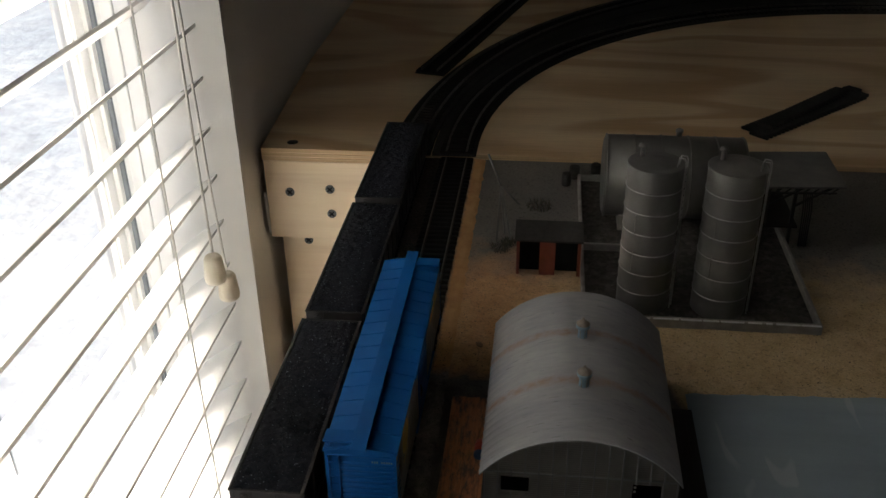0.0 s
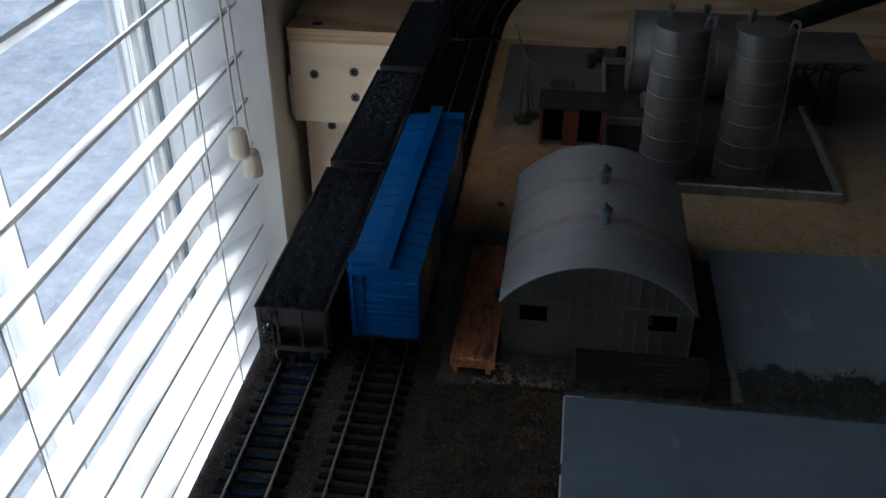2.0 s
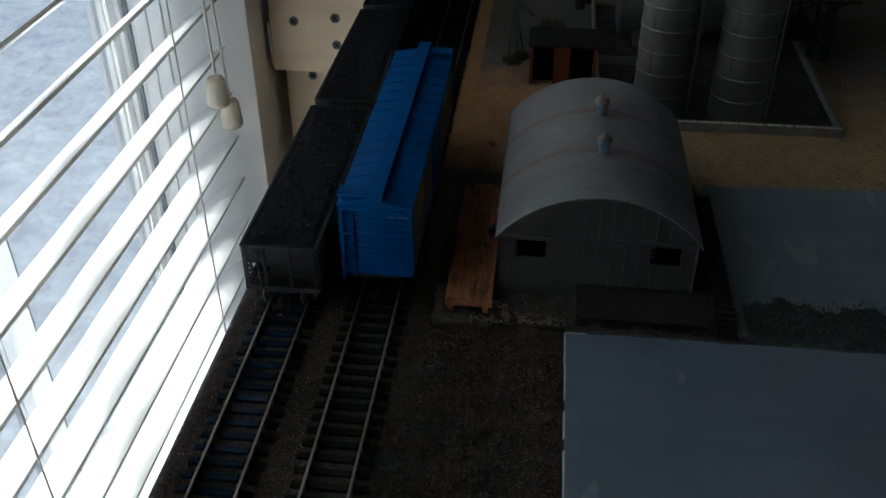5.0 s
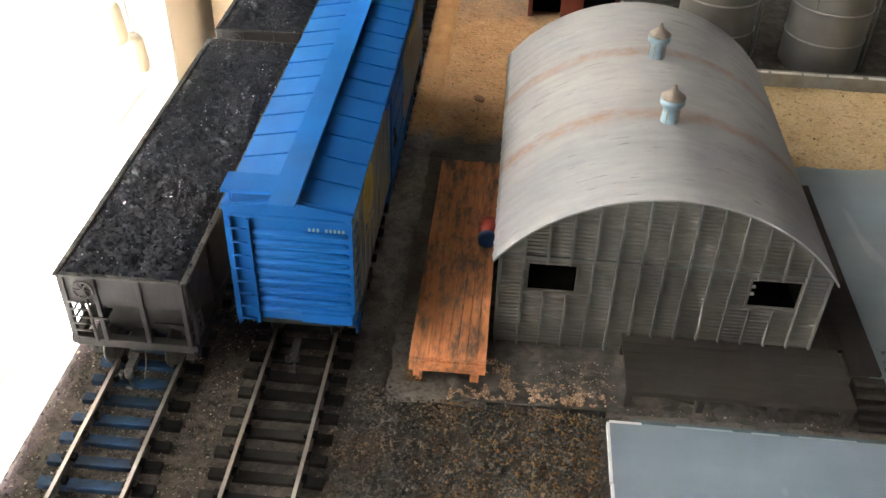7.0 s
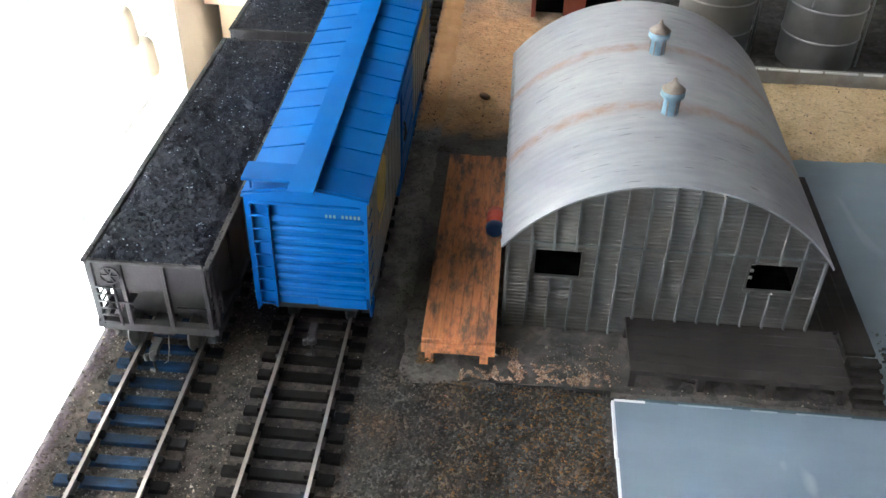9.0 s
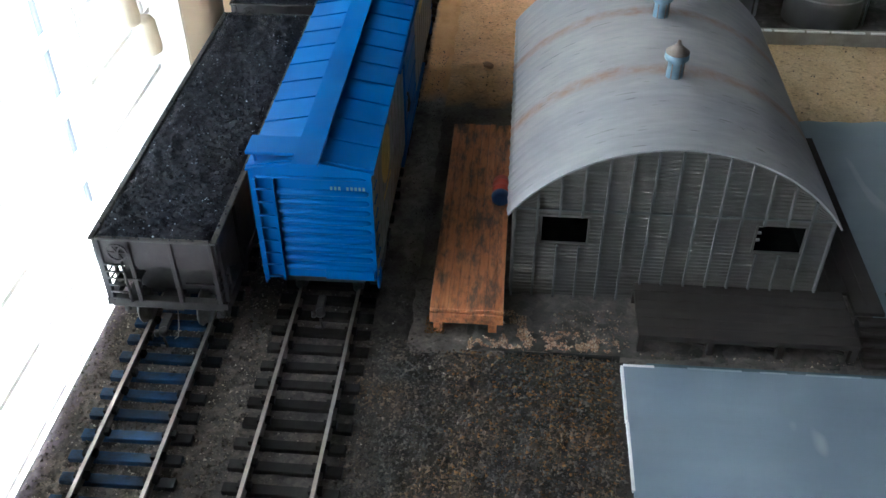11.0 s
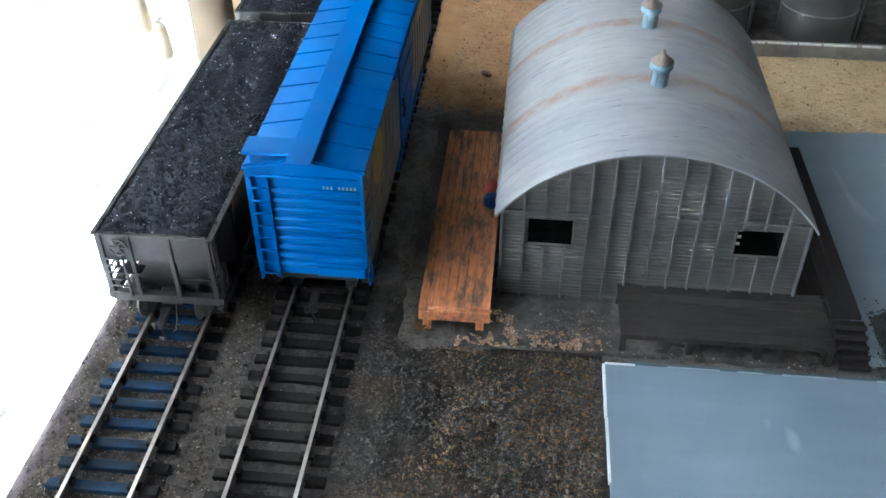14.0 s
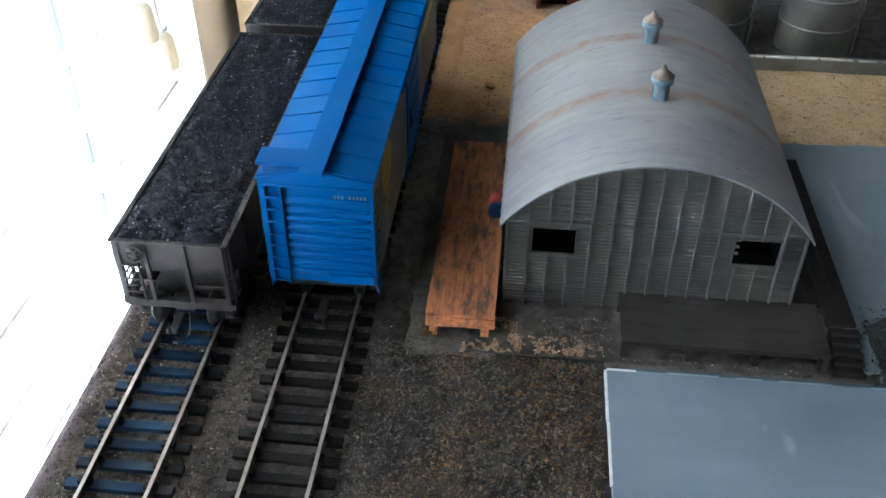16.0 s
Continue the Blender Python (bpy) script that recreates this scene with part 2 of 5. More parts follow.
def quonset_paint():
    """Silver roof metal with streaks along the ribs, scuffs and two rust bands under the vents."""
    p = Paint("silver_roof_metal", 0.55, 0.0)
    p.b.inputs["Specular IOR Level"].default_value = 0.35
    y = p.axis("Y")
    streak = p.noise(0.9, 5, 0.6, (1.0, 4.0, 1.0))
    broad = p.noise(0.25, 4)
    base = p.mix(p.ramp(streak, (0.3, (0.27, 0.282, 0.306)), (0.7, (0.335, 0.343, 0.363))), p.ramp(broad, (0.3, (0.8, 0.8, 0.82)), (0.7, (1.08, 1.06, 1.02))), 1.0, "MULTIPLY")
    wob = p.calc("MULTIPLY", p.calc("SUBTRACT", p.noise(1.2, 5, 0.7), 0.5), 0.006)
    rust = None
    for at in (0.0425, 0.083):
        d = p.calc("ABSOLUTE", p.calc("SUBTRACT", p.calc("ADD", y, wob), at), 0.0)
        band = p.ramp(p.calc("MULTIPLY", d, 100.0), (0.12, (1, 1, 1)), (0.42, (0, 0, 0)))
        rust = band if rust is None else p.mix(rust, band, 1.0, "ADD")
    rust = p.mix(rust, p.ramp(p.noise(2.2, 5, 0.7), (0.35, (0.25, 0.25, 0.25)), (0.62, (1, 1, 1))), 1.0, "MULTIPLY")
    base = p.mix(base, (0.25, 0.15, 0.09), p.mix((0, 0, 0), rust, 0.78))
    scuff = p.ramp(p.noise(1.6, 2, 0.4, (0.8, 7.0, 0.8)), (0.275, (0.25, 0.25, 0.25)), (0.305, (1, 1, 1)))
    p.colour(p.mix(base, scuff, 0.6, "MULTIPLY"))
    p.rough(p.noise(1.4, 4), 0.45, 0.65)
    p.bump(p.noise(6, 3), 0.006)
    return p.mat


def bed_paint():
    """Brown ballast by the board edge that turns to darker dirt under the inner track."""
    p = Paint("track_bed", 0.95)
    n, c = p.noise(3.0, 6, 0.7), p.cells(8.0)
    ballast = p.ramp(n, (0.25, (0.035, 0.029, 0.025)), (0.5, (0.075, 0.063, 0.053)), (0.75, (0.135, 0.112, 0.09)))
    dirt = p.ramp(n, (0.25, (0.026, 0.022, 0.02)), (0.5, (0.058, 0.051, 0.045)), (0.75, (0.10, 0.087, 0.074)))
    u = p.calc("ADD", p.axis("X"), p.calc("MULTIPLY", p.calc("SUBTRACT", p.noise(0.7, 5), 0.5), 0.03))
    w = p.ramp(p.calc("MULTIPLY", p.calc("ADD", u, 0.098), 45.0), (0.0, (0, 0, 0)), (1.0, (1, 1, 1)))
    patch = p.ramp(p.noise(0.25, 4), (0.35, (0.75, 0.75, 0.75)), (0.65, (1.15, 1.12, 1.08)))
    base = p.mix(p.mix(ballast, dirt, w), p.ramp(c, (0.1, (0.62, 0.62, 0.62)), (0.9, (1.3, 1.28, 1.25))), 1.0, "MULTIPLY")
    base = p.mix(base, patch, 1.0, "MULTIPLY")
    pale = p.ramp(n, (0.25, (0.125, 0.112, 0.102)), (0.5, (0.225, 0.204, 0.185)), (0.75, (0.32, 0.288, 0.26)))
    v = p.ramp(p.calc("MULTIPLY", p.calc("ADD", u, 0.062), 130.0), (0.0, (0, 0, 0)), (1.0, (1, 1, 1)))
    far = p.ramp(p.calc("MULTIPLY", p.calc("SUBTRACT", p.axis("Y"), 0.287), 45.0), (0.0, (0, 0, 0)), (1.0, (1, 1, 1)))
    blot = p.ramp(p.noise(0.8, 4, 0.6), (0.38, (0.45, 0.45, 0.45)), (0.52, (1, 1, 1)))
    base = p.mix(base, pale, p.mix((0, 0, 0), p.mix((0, 0, 0), v, blot), far))
    rim = p.calc("ADD", p.axis("X"), p.calc("MULTIPLY", p.calc("SUBTRACT", p.noise(1.1, 6, 0.7), 0.5), 0.012))
    rim = p.ramp(p.calc("MULTIPLY", p.calc("ADD", rim, 0.1335), 350.0), (0.0, (0.85, 0.85, 0.85)), (1.0, (0, 0, 0)))
    base = p.mix(base, p.ramp(n, (0.3, (0.105, 0.082, 0.10)), (0.7, (0.17, 0.138, 0.155))), rim)
    # Sand spilled over the outer edge, beyond the platform.
    s = p.calc("ADD", p.axis("X"), p.calc("MULTIPLY", p.calc("SUBTRACT", p.noise(1.6, 7, 0.75), 0.5), 0.008))
    s = p.ramp(p.calc("MULTIPLY", p.calc("ADD", s, 0.0585), 400.0), (0.0, (0, 0, 0)), (1.0, (1, 1, 1)))
    e = p.calc("ADD", p.axis("Y"), p.calc("MULTIPLY", p.calc("SUBTRACT", p.noise(0.5, 4), 0.5), 0.03))
    e = p.ramp(p.calc("MULTIPLY", p.calc("SUBTRACT", e, 0.404), 90.0), (0.0, (0, 0, 0)), (1.0, (1, 1, 1)))
    orange = p.ramp(p.noise(0.9, 6, 0.65), (0.25, (0.48, 0.235, 0.09)), (0.7, (0.66, 0.385, 0.18)))
    p.colour(p.mix(base, orange, p.mix((0, 0, 0), s, e)))
    p.bump(n, 0.06).bump(p.noise(16, 3), 0.025)
    return p.mat


def road_paint(name, dull, light):
    """Painted styrene road with faint brushing and scratches."""
    p = Paint(name, 0.42)
    broad, brush = p.noise(0.12, 4), p.noise(0.8, 5, 0.6, (0.15, 1.0, 1.0))
    base = p.mix(p.ramp(broad, (0.3, dull), (0.7, light)), p.ramp(brush, (0.3, (0.92, 0.92, 0.92)), (0.7, (1.06, 1.06, 1.06))), 1.0, "MULTIPLY")
    scratch = p.ramp(p.noise(0.55, 2, 0.4, (1.0, 0.35, 1.0), 0.8), (0.665, (0, 0, 0)), (0.72, (0.3, 0.3, 0.3)))
    p.colour(p.mix(base, (0.6, 0.64, 0.66), scratch))
    p.rough(p.noise(0.6, 4), 0.3, 0.55)
    p.bump(p.noise(4, 4), 0.004)
    return p.mat


def slat_paint():
    """White vinyl that lets a little daylight through."""
    p = Paint("white_blind_slat", 0.38)
    p.colour(p.ramp(p.noise(0.15, 5), (0.3, (0.85, 0.845, 0.83)), (0.7, (0.89, 0.885, 0.875))))
    p.rough(p.noise(0.35, 3), 0.3, 0.5)
    thin = p.t.nodes.new("ShaderNodeBsdfTranslucent")
    thin.inputs["Color"].default_value = (0.92, 0.91, 0.89, 1)
    both = p.t.nodes.new("ShaderNodeMixShader")
    both.inputs["Fac"].default_value = 0.25
    p.t.links.new(p.b.outputs["BSDF"], both.inputs[1])
    p.t.links.new(thin.outputs["BSDF"], both.inputs[2])
    p.t.links.new(both.outputs["Shader"], p.t.nodes["Material Output"].inputs["Surface"])
    return p.mat


def yard_paint():
    """Pale gravel yard outside, with broad bluish-grey and paler patches."""
    p = Paint("gravel_yard", 0.95)
    a = p.ramp(p.noise(0.012, 6, 0.65), (0.3, (0.33, 0.375, 0.42)), (0.5, (0.50, 0.53, 0.555)), (0.72, (0.66, 0.67, 0.67)))
    p.colour(p.mix(a, p.ramp(p.noise(0.12, 4, 0.7), (0.3, (0.75, 0.75, 0.76)), (0.7, (1.15, 1.15, 1.14))), 1.0, "MULTIPLY"))
    p.bump(p.noise(0.3, 3), 0.6)
    return p.mat


M = {}
M["bed"] = bed_paint()
M["ground"] = ground_paint()
M["edge"] = plain("module_edge_paint", (0.10, 0.078, 0.098), (0.15, 0.12, 0.14), 0.8, 0.8)
M["scrub"] = earth_paint("scrub_ground", ((0.25, (0.022, 0.019, 0.018)), (0.45, (0.040, 0.035, 0.031)), (0.62, (0.062, 0.05, 0.04)), (0.78, (0.10, 0.066, 0.038))), 2.2, 0.08)
M["road"] = road_paint("painted_road", (0.165, 0.222, 0.288), (0.228, 0.293, 0.362))
M["lot"] = road_paint("painted_lot", (0.24, 0.31, 0.37), (0.31, 0.385, 0.44))
M["kerb"] = plain("white_road_edge", (0.6, 0.62, 0.64), (0.78, 0.8, 0.8), 2.0, 0.5)
M["kerb_dark"] = plain("teal_kerb_paint", (0.045, 0.075, 0.095), (0.085, 0.13, 0.155), 1.2, 0.6)
M["kerb_pale"] = plain("worn_slab_edge", (0.22, 0.30, 0.36), (0.32, 0.40, 0.45), 2.0, 0.55)
M["tie"] = plain("black_plastic_tie", (0.010, 0.009, 0.0085), (0.021, 0.0185, 0.017), 3, 0.75, 0, 14, 0.004, gloss=0.15)
# Black ties with blue window sheen painted in, fading at the right ends.
tie_p = Paint("blue_sheen_tie", 0.5)
tie_p.b.inputs["Specular IOR Level"].default_value = 0.15
tie_n = tie_p.noise(1.3, 6, 0.7, (1.0, 2.0, 1.0))
tie_c = tie_p.ramp(tie_n, (0.32, (0.006, 0.009, 0.015)), (0.5, (0.009, 0.034, 0.08)), (0.7, (0.018, 0.06, 0.14)))
tie_c = tie_p.mix(tie_c, (0.012, 0.0115, 0.012), tie_p.ramp(tie_p.calc("ADD", tie_p.axis("X"), tie_p.calc("MULTIPLY", tie_p.calc("SUBTRACT", tie_n, 0.5), 0.012)), (0.0062, (0, 0, 0)), (0.0085, (1, 1, 1))))
tie_p.colour(tie_p.mix(tie_c, tie_p.ramp(tie_p.random(), (0.0, (0.55, 0.55, 0.55)), (1.0, (1.15, 1.15, 1.15))), 1.0, "MULTIPLY"))
tie_p.rough(tie_n, 0.45, 0.65)
tie_p.bump(tie_p.noise(10, 4), 0.012)
M["tie_sheen"] = tie_p.mat
M["rail"] = plain("nickel_rail", (0.25, 0.228, 0.20), (0.38, 0.35, 0.305), 1.5, 0.48, 0.8, 10, 0.002)
M["rail_side"] = plain("dark_rail_side", (0.06, 0.05, 0.042), (0.10, 0.085, 0.07), 2.0, 0.75, 0.0, 10, 0.003)
M["dull_rail"] = plain("blackened_rail", (0.09, 0.085, 0.08), (0.16, 0.15, 0.14), 1.5, 0.3, 0.8, 10, 0.002)
M["cork"] = plain("roadbed_and_shadow_black", (0.012, 0.012, 0.012), (0.028, 0.027, 0.026), 2, 0.85, 0, 8, 0.02)
M["ply"] = plywood_paint()
M["pine"] = wood_paint("pine_board", ((0.3, (0.70, 0.55, 0.38)), (0.5, (0.80, 0.66, 0.48)), (0.7, (0.75, 0.60, 0.42))), (0.06, 1.0, 1.0), 0.5, 0.55)
M["ply_edge"] = wood_paint("plywood_edge", ((0.3, (0.36, 0.22, 0.11)), (0.5, (0.62, 0.45, 0.27)), (0.7, (0.5, 0.33, 0.18))), (0.05, 0.3, 9.0), 0.4, 0.7)
M["screw"] = plain("zinc_screw", (0.07, 0.07, 0.07), (0.13, 0.13, 0.125), 6, 0.4, 0.6)
M["wall"] = plain("cream_wall_paint", (0.80, 0.775, 0.735), (0.84, 0.815, 0.775), 0.05, 0.8, 0, 3, 0.01)
M["ceiling"] = plain("white_ceiling_paint", (0.80, 0.79, 0.765), (0.84, 0.83, 0.81), 0.05, 0.9, 0, 3, 0.01)
M["white"] = plain("white_gloss_paint", (0.76, 0.75, 0.72), (0.8, 0.79, 0.77), 0.1, 0.4, 0, 2, 0.004)
M["vinyl"] = plain("white_vinyl", (0.78, 0.79, 0.8), (0.82, 0.83, 0.83), 0.1, 0.35, 0, 2, 0.002)
M["gasket"] = plain("grey_window_gasket", (0.17, 0.19, 0.22), (0.22, 0.245, 0.28), 0.3, 0.5)
M["slat"] = slat_paint()
M["headrail"] = plain("white_blind_slat", (0.80, 0.795, 0.78), (0.85, 0.845, 0.835), 0.15, 0.38, 0, 1.5, 0.003)
M["cord"] = plain("white_cotton_cord", (0.68, 0.66, 0.62), (0.78, 0.77, 0.74), 8, 0.9, 0, 20, 0.01)
M["knob"] = wood_paint("pale_wood_knob", ((0.3, (0.75, 0.68, 0.55)), (0.7, (0.83, 0.78, 0.66))), (3.0, 3.0, 0.3), 1.0, 0.4)
M["blue"] = plain("blue_car_paint", (0.0015, 0.086, 0.315), (0.0025, 0.105, 0.36), 0.5, 0.55, 0, 12, 0.002, gloss=0.2)
M["grey_side"] = plain("grey_car_side", (0.17, 0.155, 0.14), (0.23, 0.21, 0.185), 0.6, 0.5, 0, 10, 0.003)
M["yellow"] = plain("yellow_lettering", (0.46, 0.28, 0.05), (0.55, 0.34, 0.08), 3, 0.5)
M["pale"] = plain("pale_lettering", (0.16, 0.22, 0.27), (0.24, 0.29, 0.32), 3, 0.5)
M["hopper"] = plain("dusty_black_hopper", (0.0165, 0.013, 0.0145), (0.030, 0.024, 0.027), 1.2, 0.6, 0, 9, 0.006)
M["truck"] = plain("black_truck", (0.016, 0.015, 0.014), (0.035, 0.032, 0.03), 3, 0.6)
M["wheel"] = plain("worn_steel_wheel", (0.11, 0.105, 0.095), (0.24, 0.23, 0.21), 4, 0.4, 0.8)
M["roof"] = quonset_paint()
M["gable"] = plain("grey_sheet_siding", (0.087, 0.083, 0.077), (0.118, 0.113, 0.105), 0.6, 0.5, 0.0, 7, 0.004)
M["batten"] = plain("grey_batten", (0.088, 0.091, 0.093), (0.125, 0.129, 0.132), 0.8, 0.65, 0.0)
# Near-black; in openings and screw recesses its colour stands in for shade.
M["dark"] = plain("shade_and_railcar_black", (0.003, 0.003, 0.003), (0.006, 0.006, 0.006), 2, 0.9, gloss=0.05)
M["vent"] = plain("pale_blue_vent", (0.10, 0.18, 0.25), (0.18, 0.28, 0.35), 3, 0.45)
M["rust"] = plain("rusty_vent_cap", (0.13, 0.095, 0.075), (0.23, 0.20, 0.175), 4, 0.7)
M["orange_wood"] = wood_paint("orange_stained_plank", ((0.3, (0.43, 0.15, 0.06)), (0.5, (0.58, 0.222, 0.095)), (0.72, (0.65, 0.29, 0.138))), (4.0, 0.35, 3.0), 2.0, 0.65, 0.01, (0.065, 0.062, 0.054))
M["dock"] = wood_paint("weathered_dock_wood", ((0.3, (0.020, 0.0165, 0.0145)), (0.5, (0.0285, 0.0235, 0.0205)), (0.72, (0.038, 0.0315, 0.0275))), (0.4, 3.0, 3.0), 1.6, 0.85)
M["footing"] = earth_paint("footing_dirt", ((0.28, (0.035, 0.033, 0.031)), (0.5, (0.08, 0.074, 0.068)), (0.62, (0.115, 0.10, 0.087)), (0.74, (0.20, 0.165, 0.13))), 1.3, 0.08)
M["verge"] = earth_paint("verge_dirt", ((0.25, (0.035, 0.042, 0.042)), (0.5, (0.075, 0.085, 0.082)), (0.75, (0.15, 0.16, 0.15))), 1.6, 0.08)
M["pebble"] = plain("brown_pebble", (0.25, 0.15, 0.085), (0.38, 0.24, 0.145), 4.0, 0.85, 0, 10, 0.02)
M["stone"] = plain("pale_concrete", (0.24, 0.23, 0.21), (0.36, 0.345, 0.32), 1.5, 0.85, 0, 6, 0.02)
M["canopy_roof"] = plain("dull_canopy_sheet", (0.10, 0.10, 0.10), (0.16, 0.158, 0.15), 0.7, 0.75, 0, 6, 0.01)
M["yard"] = earth_paint("oily_yard", ((0.25, (0.035, 0.034, 0.032)), (0.5, (0.075, 0.07, 0.064)), (0.75, (0.14, 0.13, 0.12))), 1.2, 0.06)
M["tank"] = plain("dull_silver_tank", (0.13, 0.13, 0.127), (0.2, 0.2, 0.193), 0.5, 0.46, 0.4, 6, 0.005)
M["seam"] = plain("bright_seam", (0.28, 0.28, 0.28), (0.42, 0.42, 0.42), 3, 0.4, 0.4)
M["brick_red"] = plain("red_shed_paint", (0.17, 0.038, 0.024), (0.24, 0.06, 0.034), 1.5, 0.7)
M["red"] = plain("red_drum", (0.42, 0.05, 0.03), (0.5, 0.08, 0.05), 3, 0.5)
M["drum_blue"] = plain("blue_drum", (0.012, 0.05, 0.15), (0.02, 0.08, 0.2), 3, 0.45)
M["floor"] = wood_paint("room_floor", ((0.3, (0.19, 0.125, 0.075)), (0.7, (0.27, 0.185, 0.115))), (0.05, 0.6, 1.0), 0.3, 0.5)
M["outside"] = yard_paint()

glass = bpy.data.materials.new("window_glass")
glass.use_nodes = True
gb = glass.node_tree.nodes["Principled BSDF"]
gb.inputs["Transmission Weight"].default_value, gb.inputs["Roughness"].default_value, gb.inputs["IOR"].default_value = 1.0, 0.0, 1.02
M["glass"] = glass

coal = Paint("coal", 0.5)
# Rare pale lumps are painted glints; the blue cast imitates sky reflection.
coal.colour(coal.ramp(coal.island(), (0.0, (0.006, 0.0075, 0.013)), (0.8, (0.014, 0.017, 0.028)), (0.94, (0.028, 0.034, 0.05)), (0.972, (0.045, 0.055, 0.075)), (0.978, (0.14, 0.165, 0.21)), (1.0, (0.30, 0.34, 0.40))))
coal.bump(coal.noise(5, 4, 0.7), 0.03)
coal.rough(coal.island(), 0.85, 0.5)
coal.b.inputs["Specular IOR Level"].default_value = 0.25
M["coal"] = coal.mat
# The bluish sky reflection is put into this base colour too.
M["coal_dust"] = plain("coal_dust", (0.008, 0.010, 0.016), (0.017, 0.0205, 0.031), 4, 0.75, 0, 9, 0.02, gloss=0.3)

grain = Paint("ground_granules", 0.95)
grain_grey = (grain.ramp(grain.island(), (0.0, (0.028, 0.026, 0.025)), (0.45, (0.066, 0.062, 0.057)), (0.8, (0.105, 0.098, 0.088)), (0.97, (0.125, 0.11, 0.092)), (1.0, (0.145, 0.13, 0.11))))
grain_rust = grain.ramp(grain.island(), (0.0, (0.06, 0.036, 0.02)), (0.5, (0.115, 0.068, 0.034)), (0.85, (0.18, 0.105, 0.045)), (1.0, (0.21, 0.155, 0.09)))
grain.colour(grain.mix(grain_grey, grain_rust, grain.ramp(grain.noise(0.45, 4, 0.6), (0.45, (0, 0, 0)), (0.62, (0.68, 0.68, 0.68)))))
M["grain"] = grain.mat
grain = Paint("ballast_grain", 0.95)
grain.colour(grain.ramp(grain.island(), (0.0, (0.045, 0.038, 0.032)), (0.4, (0.105, 0.09, 0.074)), (0.75, (0.20, 0.17, 0.134)), (0.92, (0.32, 0.275, 0.21)), (1.0, (0.48, 0.43, 0.355))))
M["ballast_grain"] = grain.mat
grain = Paint("dirt_grain", 0.95)
grain.colour(grain.ramp(grain.island(), (0.0, (0.025, 0.022, 0.019)), (0.5, (0.055, 0.048, 0.042)), (0.84, (0.105, 0.092, 0.077)), (0.93, (0.20, 0.175, 0.145)), (1.0, (0.38, 0.345, 0.29))))
M["dirt_grain"] = grain.mat
rub = Paint("rubble", 0.95)
rub.colour(rub.ramp(rub.island(), (0.0, (0.045, 0.04, 0.035)), (0.35, (0.13, 0.10, 0.075)), (0.62, (0.24, 0.165, 0.112)), (0.84, (0.33, 0.27, 0.21)), (1.0, (0.44, 0.40, 0.34))))
M["rubble"] = rub.mat
grit = Paint("orange_grit", 0.95)
grit.colour(grit.ramp(grit.island(), (0.0, (0.10, 0.065, 0.048)), (0.35, (0.30, 0.175, 0.112)), (0.7, (0.46, 0.285, 0.185)), (0.88, (0.52, 0.38, 0.275)), (1.0, (0.60, 0.53, 0.45))))
M["orange_grit"] = grit.mat
weed = Paint("weeds", 0.9)
weed.colour(weed.ramp(weed.island(), (0.0, (0.025, 0.032, 0.022)), (0.6, (0.05, 0.056, 0.04)), (1.0, (0.13, 0.10, 0.06))))
M["weed"] = weed.mat
clump = Paint("verge_clump", 0.95)
clump.colour(clump.ramp(clump.island(), (0.0, (0.03, 0.038, 0.038)), (0.5, (0.075, 0.088, 0.085)), (0.9, (0.15, 0.165, 0.155)), (1.0, (0.22, 0.21, 0.18))))
M["verge_clump"] = clump.mat
ochre = Paint("ochre_foam", 0.95)
ochre.colour(ochre.ramp(ochre.island(), (0.0, (0.08, 0.046, 0.022)), (0.5, (0.15, 0.08, 0.032)), (0.85, (0.22, 0.12, 0.045)), (1.0, (0.14, 0.12, 0.06))))
M["ochre"] = ochre.mat


# ---- room, window and table ----
WALL_X, JAMB_Y, NEAR_Y, HEAD_Z = -25.0, 67.0, -20.0, 58.0


def structure(name, bm, mat, label, category):
    return tagged(part(name, bm, M[mat]), label, category, kind="structure")


def slab(bm, outline, z0, z1):
    """An outline of (x, y) pairs drawn up from z0 to z1."""
    lo, hi = [[bm.verts.new((x, y, z)) for x, y in outline] for z in (z0, z1)]
    for k in range(len(lo)):
        m = (k + 1) % len(lo)
        bm.faces.new((lo[k], lo[m], hi[m], hi[k]))
    bm.faces.new(lo[::-1])
    bm.faces.new(hi)


# Beyond the window the wall runs slightly out of line with the layout.
bm = bmesh.new()
slab(bm, [(-39, JAMB_Y), (WALL_X, JAMB_Y), (-26.45, 96), (-26.9, 228), (-39, 228)], -95, 140)
box(bm, -39, WALL_X, -260, NEAR_Y, -95, 140)
box(bm, -39, WALL_X, NEAR_Y, JAMB_Y, -95, -48)
box(bm, -39, WALL_X, NEAR_Y, JAMB_Y, HEAD_Z, 140)
structure("wall_west", bm, "wall", "cream painted wall with a deep window opening", "wall")
bm = bmesh.new()
box(bm, -26.8, 195, 218, 228, -95, 140)
structure("wall_north", bm, "wall", "plain cream painted wall", "wall")
bm = bmesh.new()
box(bm, -37, 195, -270, -260, -95, 140)
structure("wall_south", bm, "wall", "plain cream painted wall", "wall")
bm = bmesh.new()
box(bm, 195, 205, -270, 228, -95, 140)
structure("wall_east", bm, "wall", "plain cream painted wall", "wall")
bm = bmesh.new()
box(bm, -39, 205, -270, 228, -105, -95)
structure("floor", bm, "floor", "brown wooden room floor", "floor")
bm = bmesh.new()
box(bm, -39, 205, -270, 228, 140, 150)
structure("ceiling", bm, "ceiling", "off-white painted ceiling", "ceiling")
bm = bmesh.new()
box(bm, -60000, 60000, -60000, 60000, -150, -146)
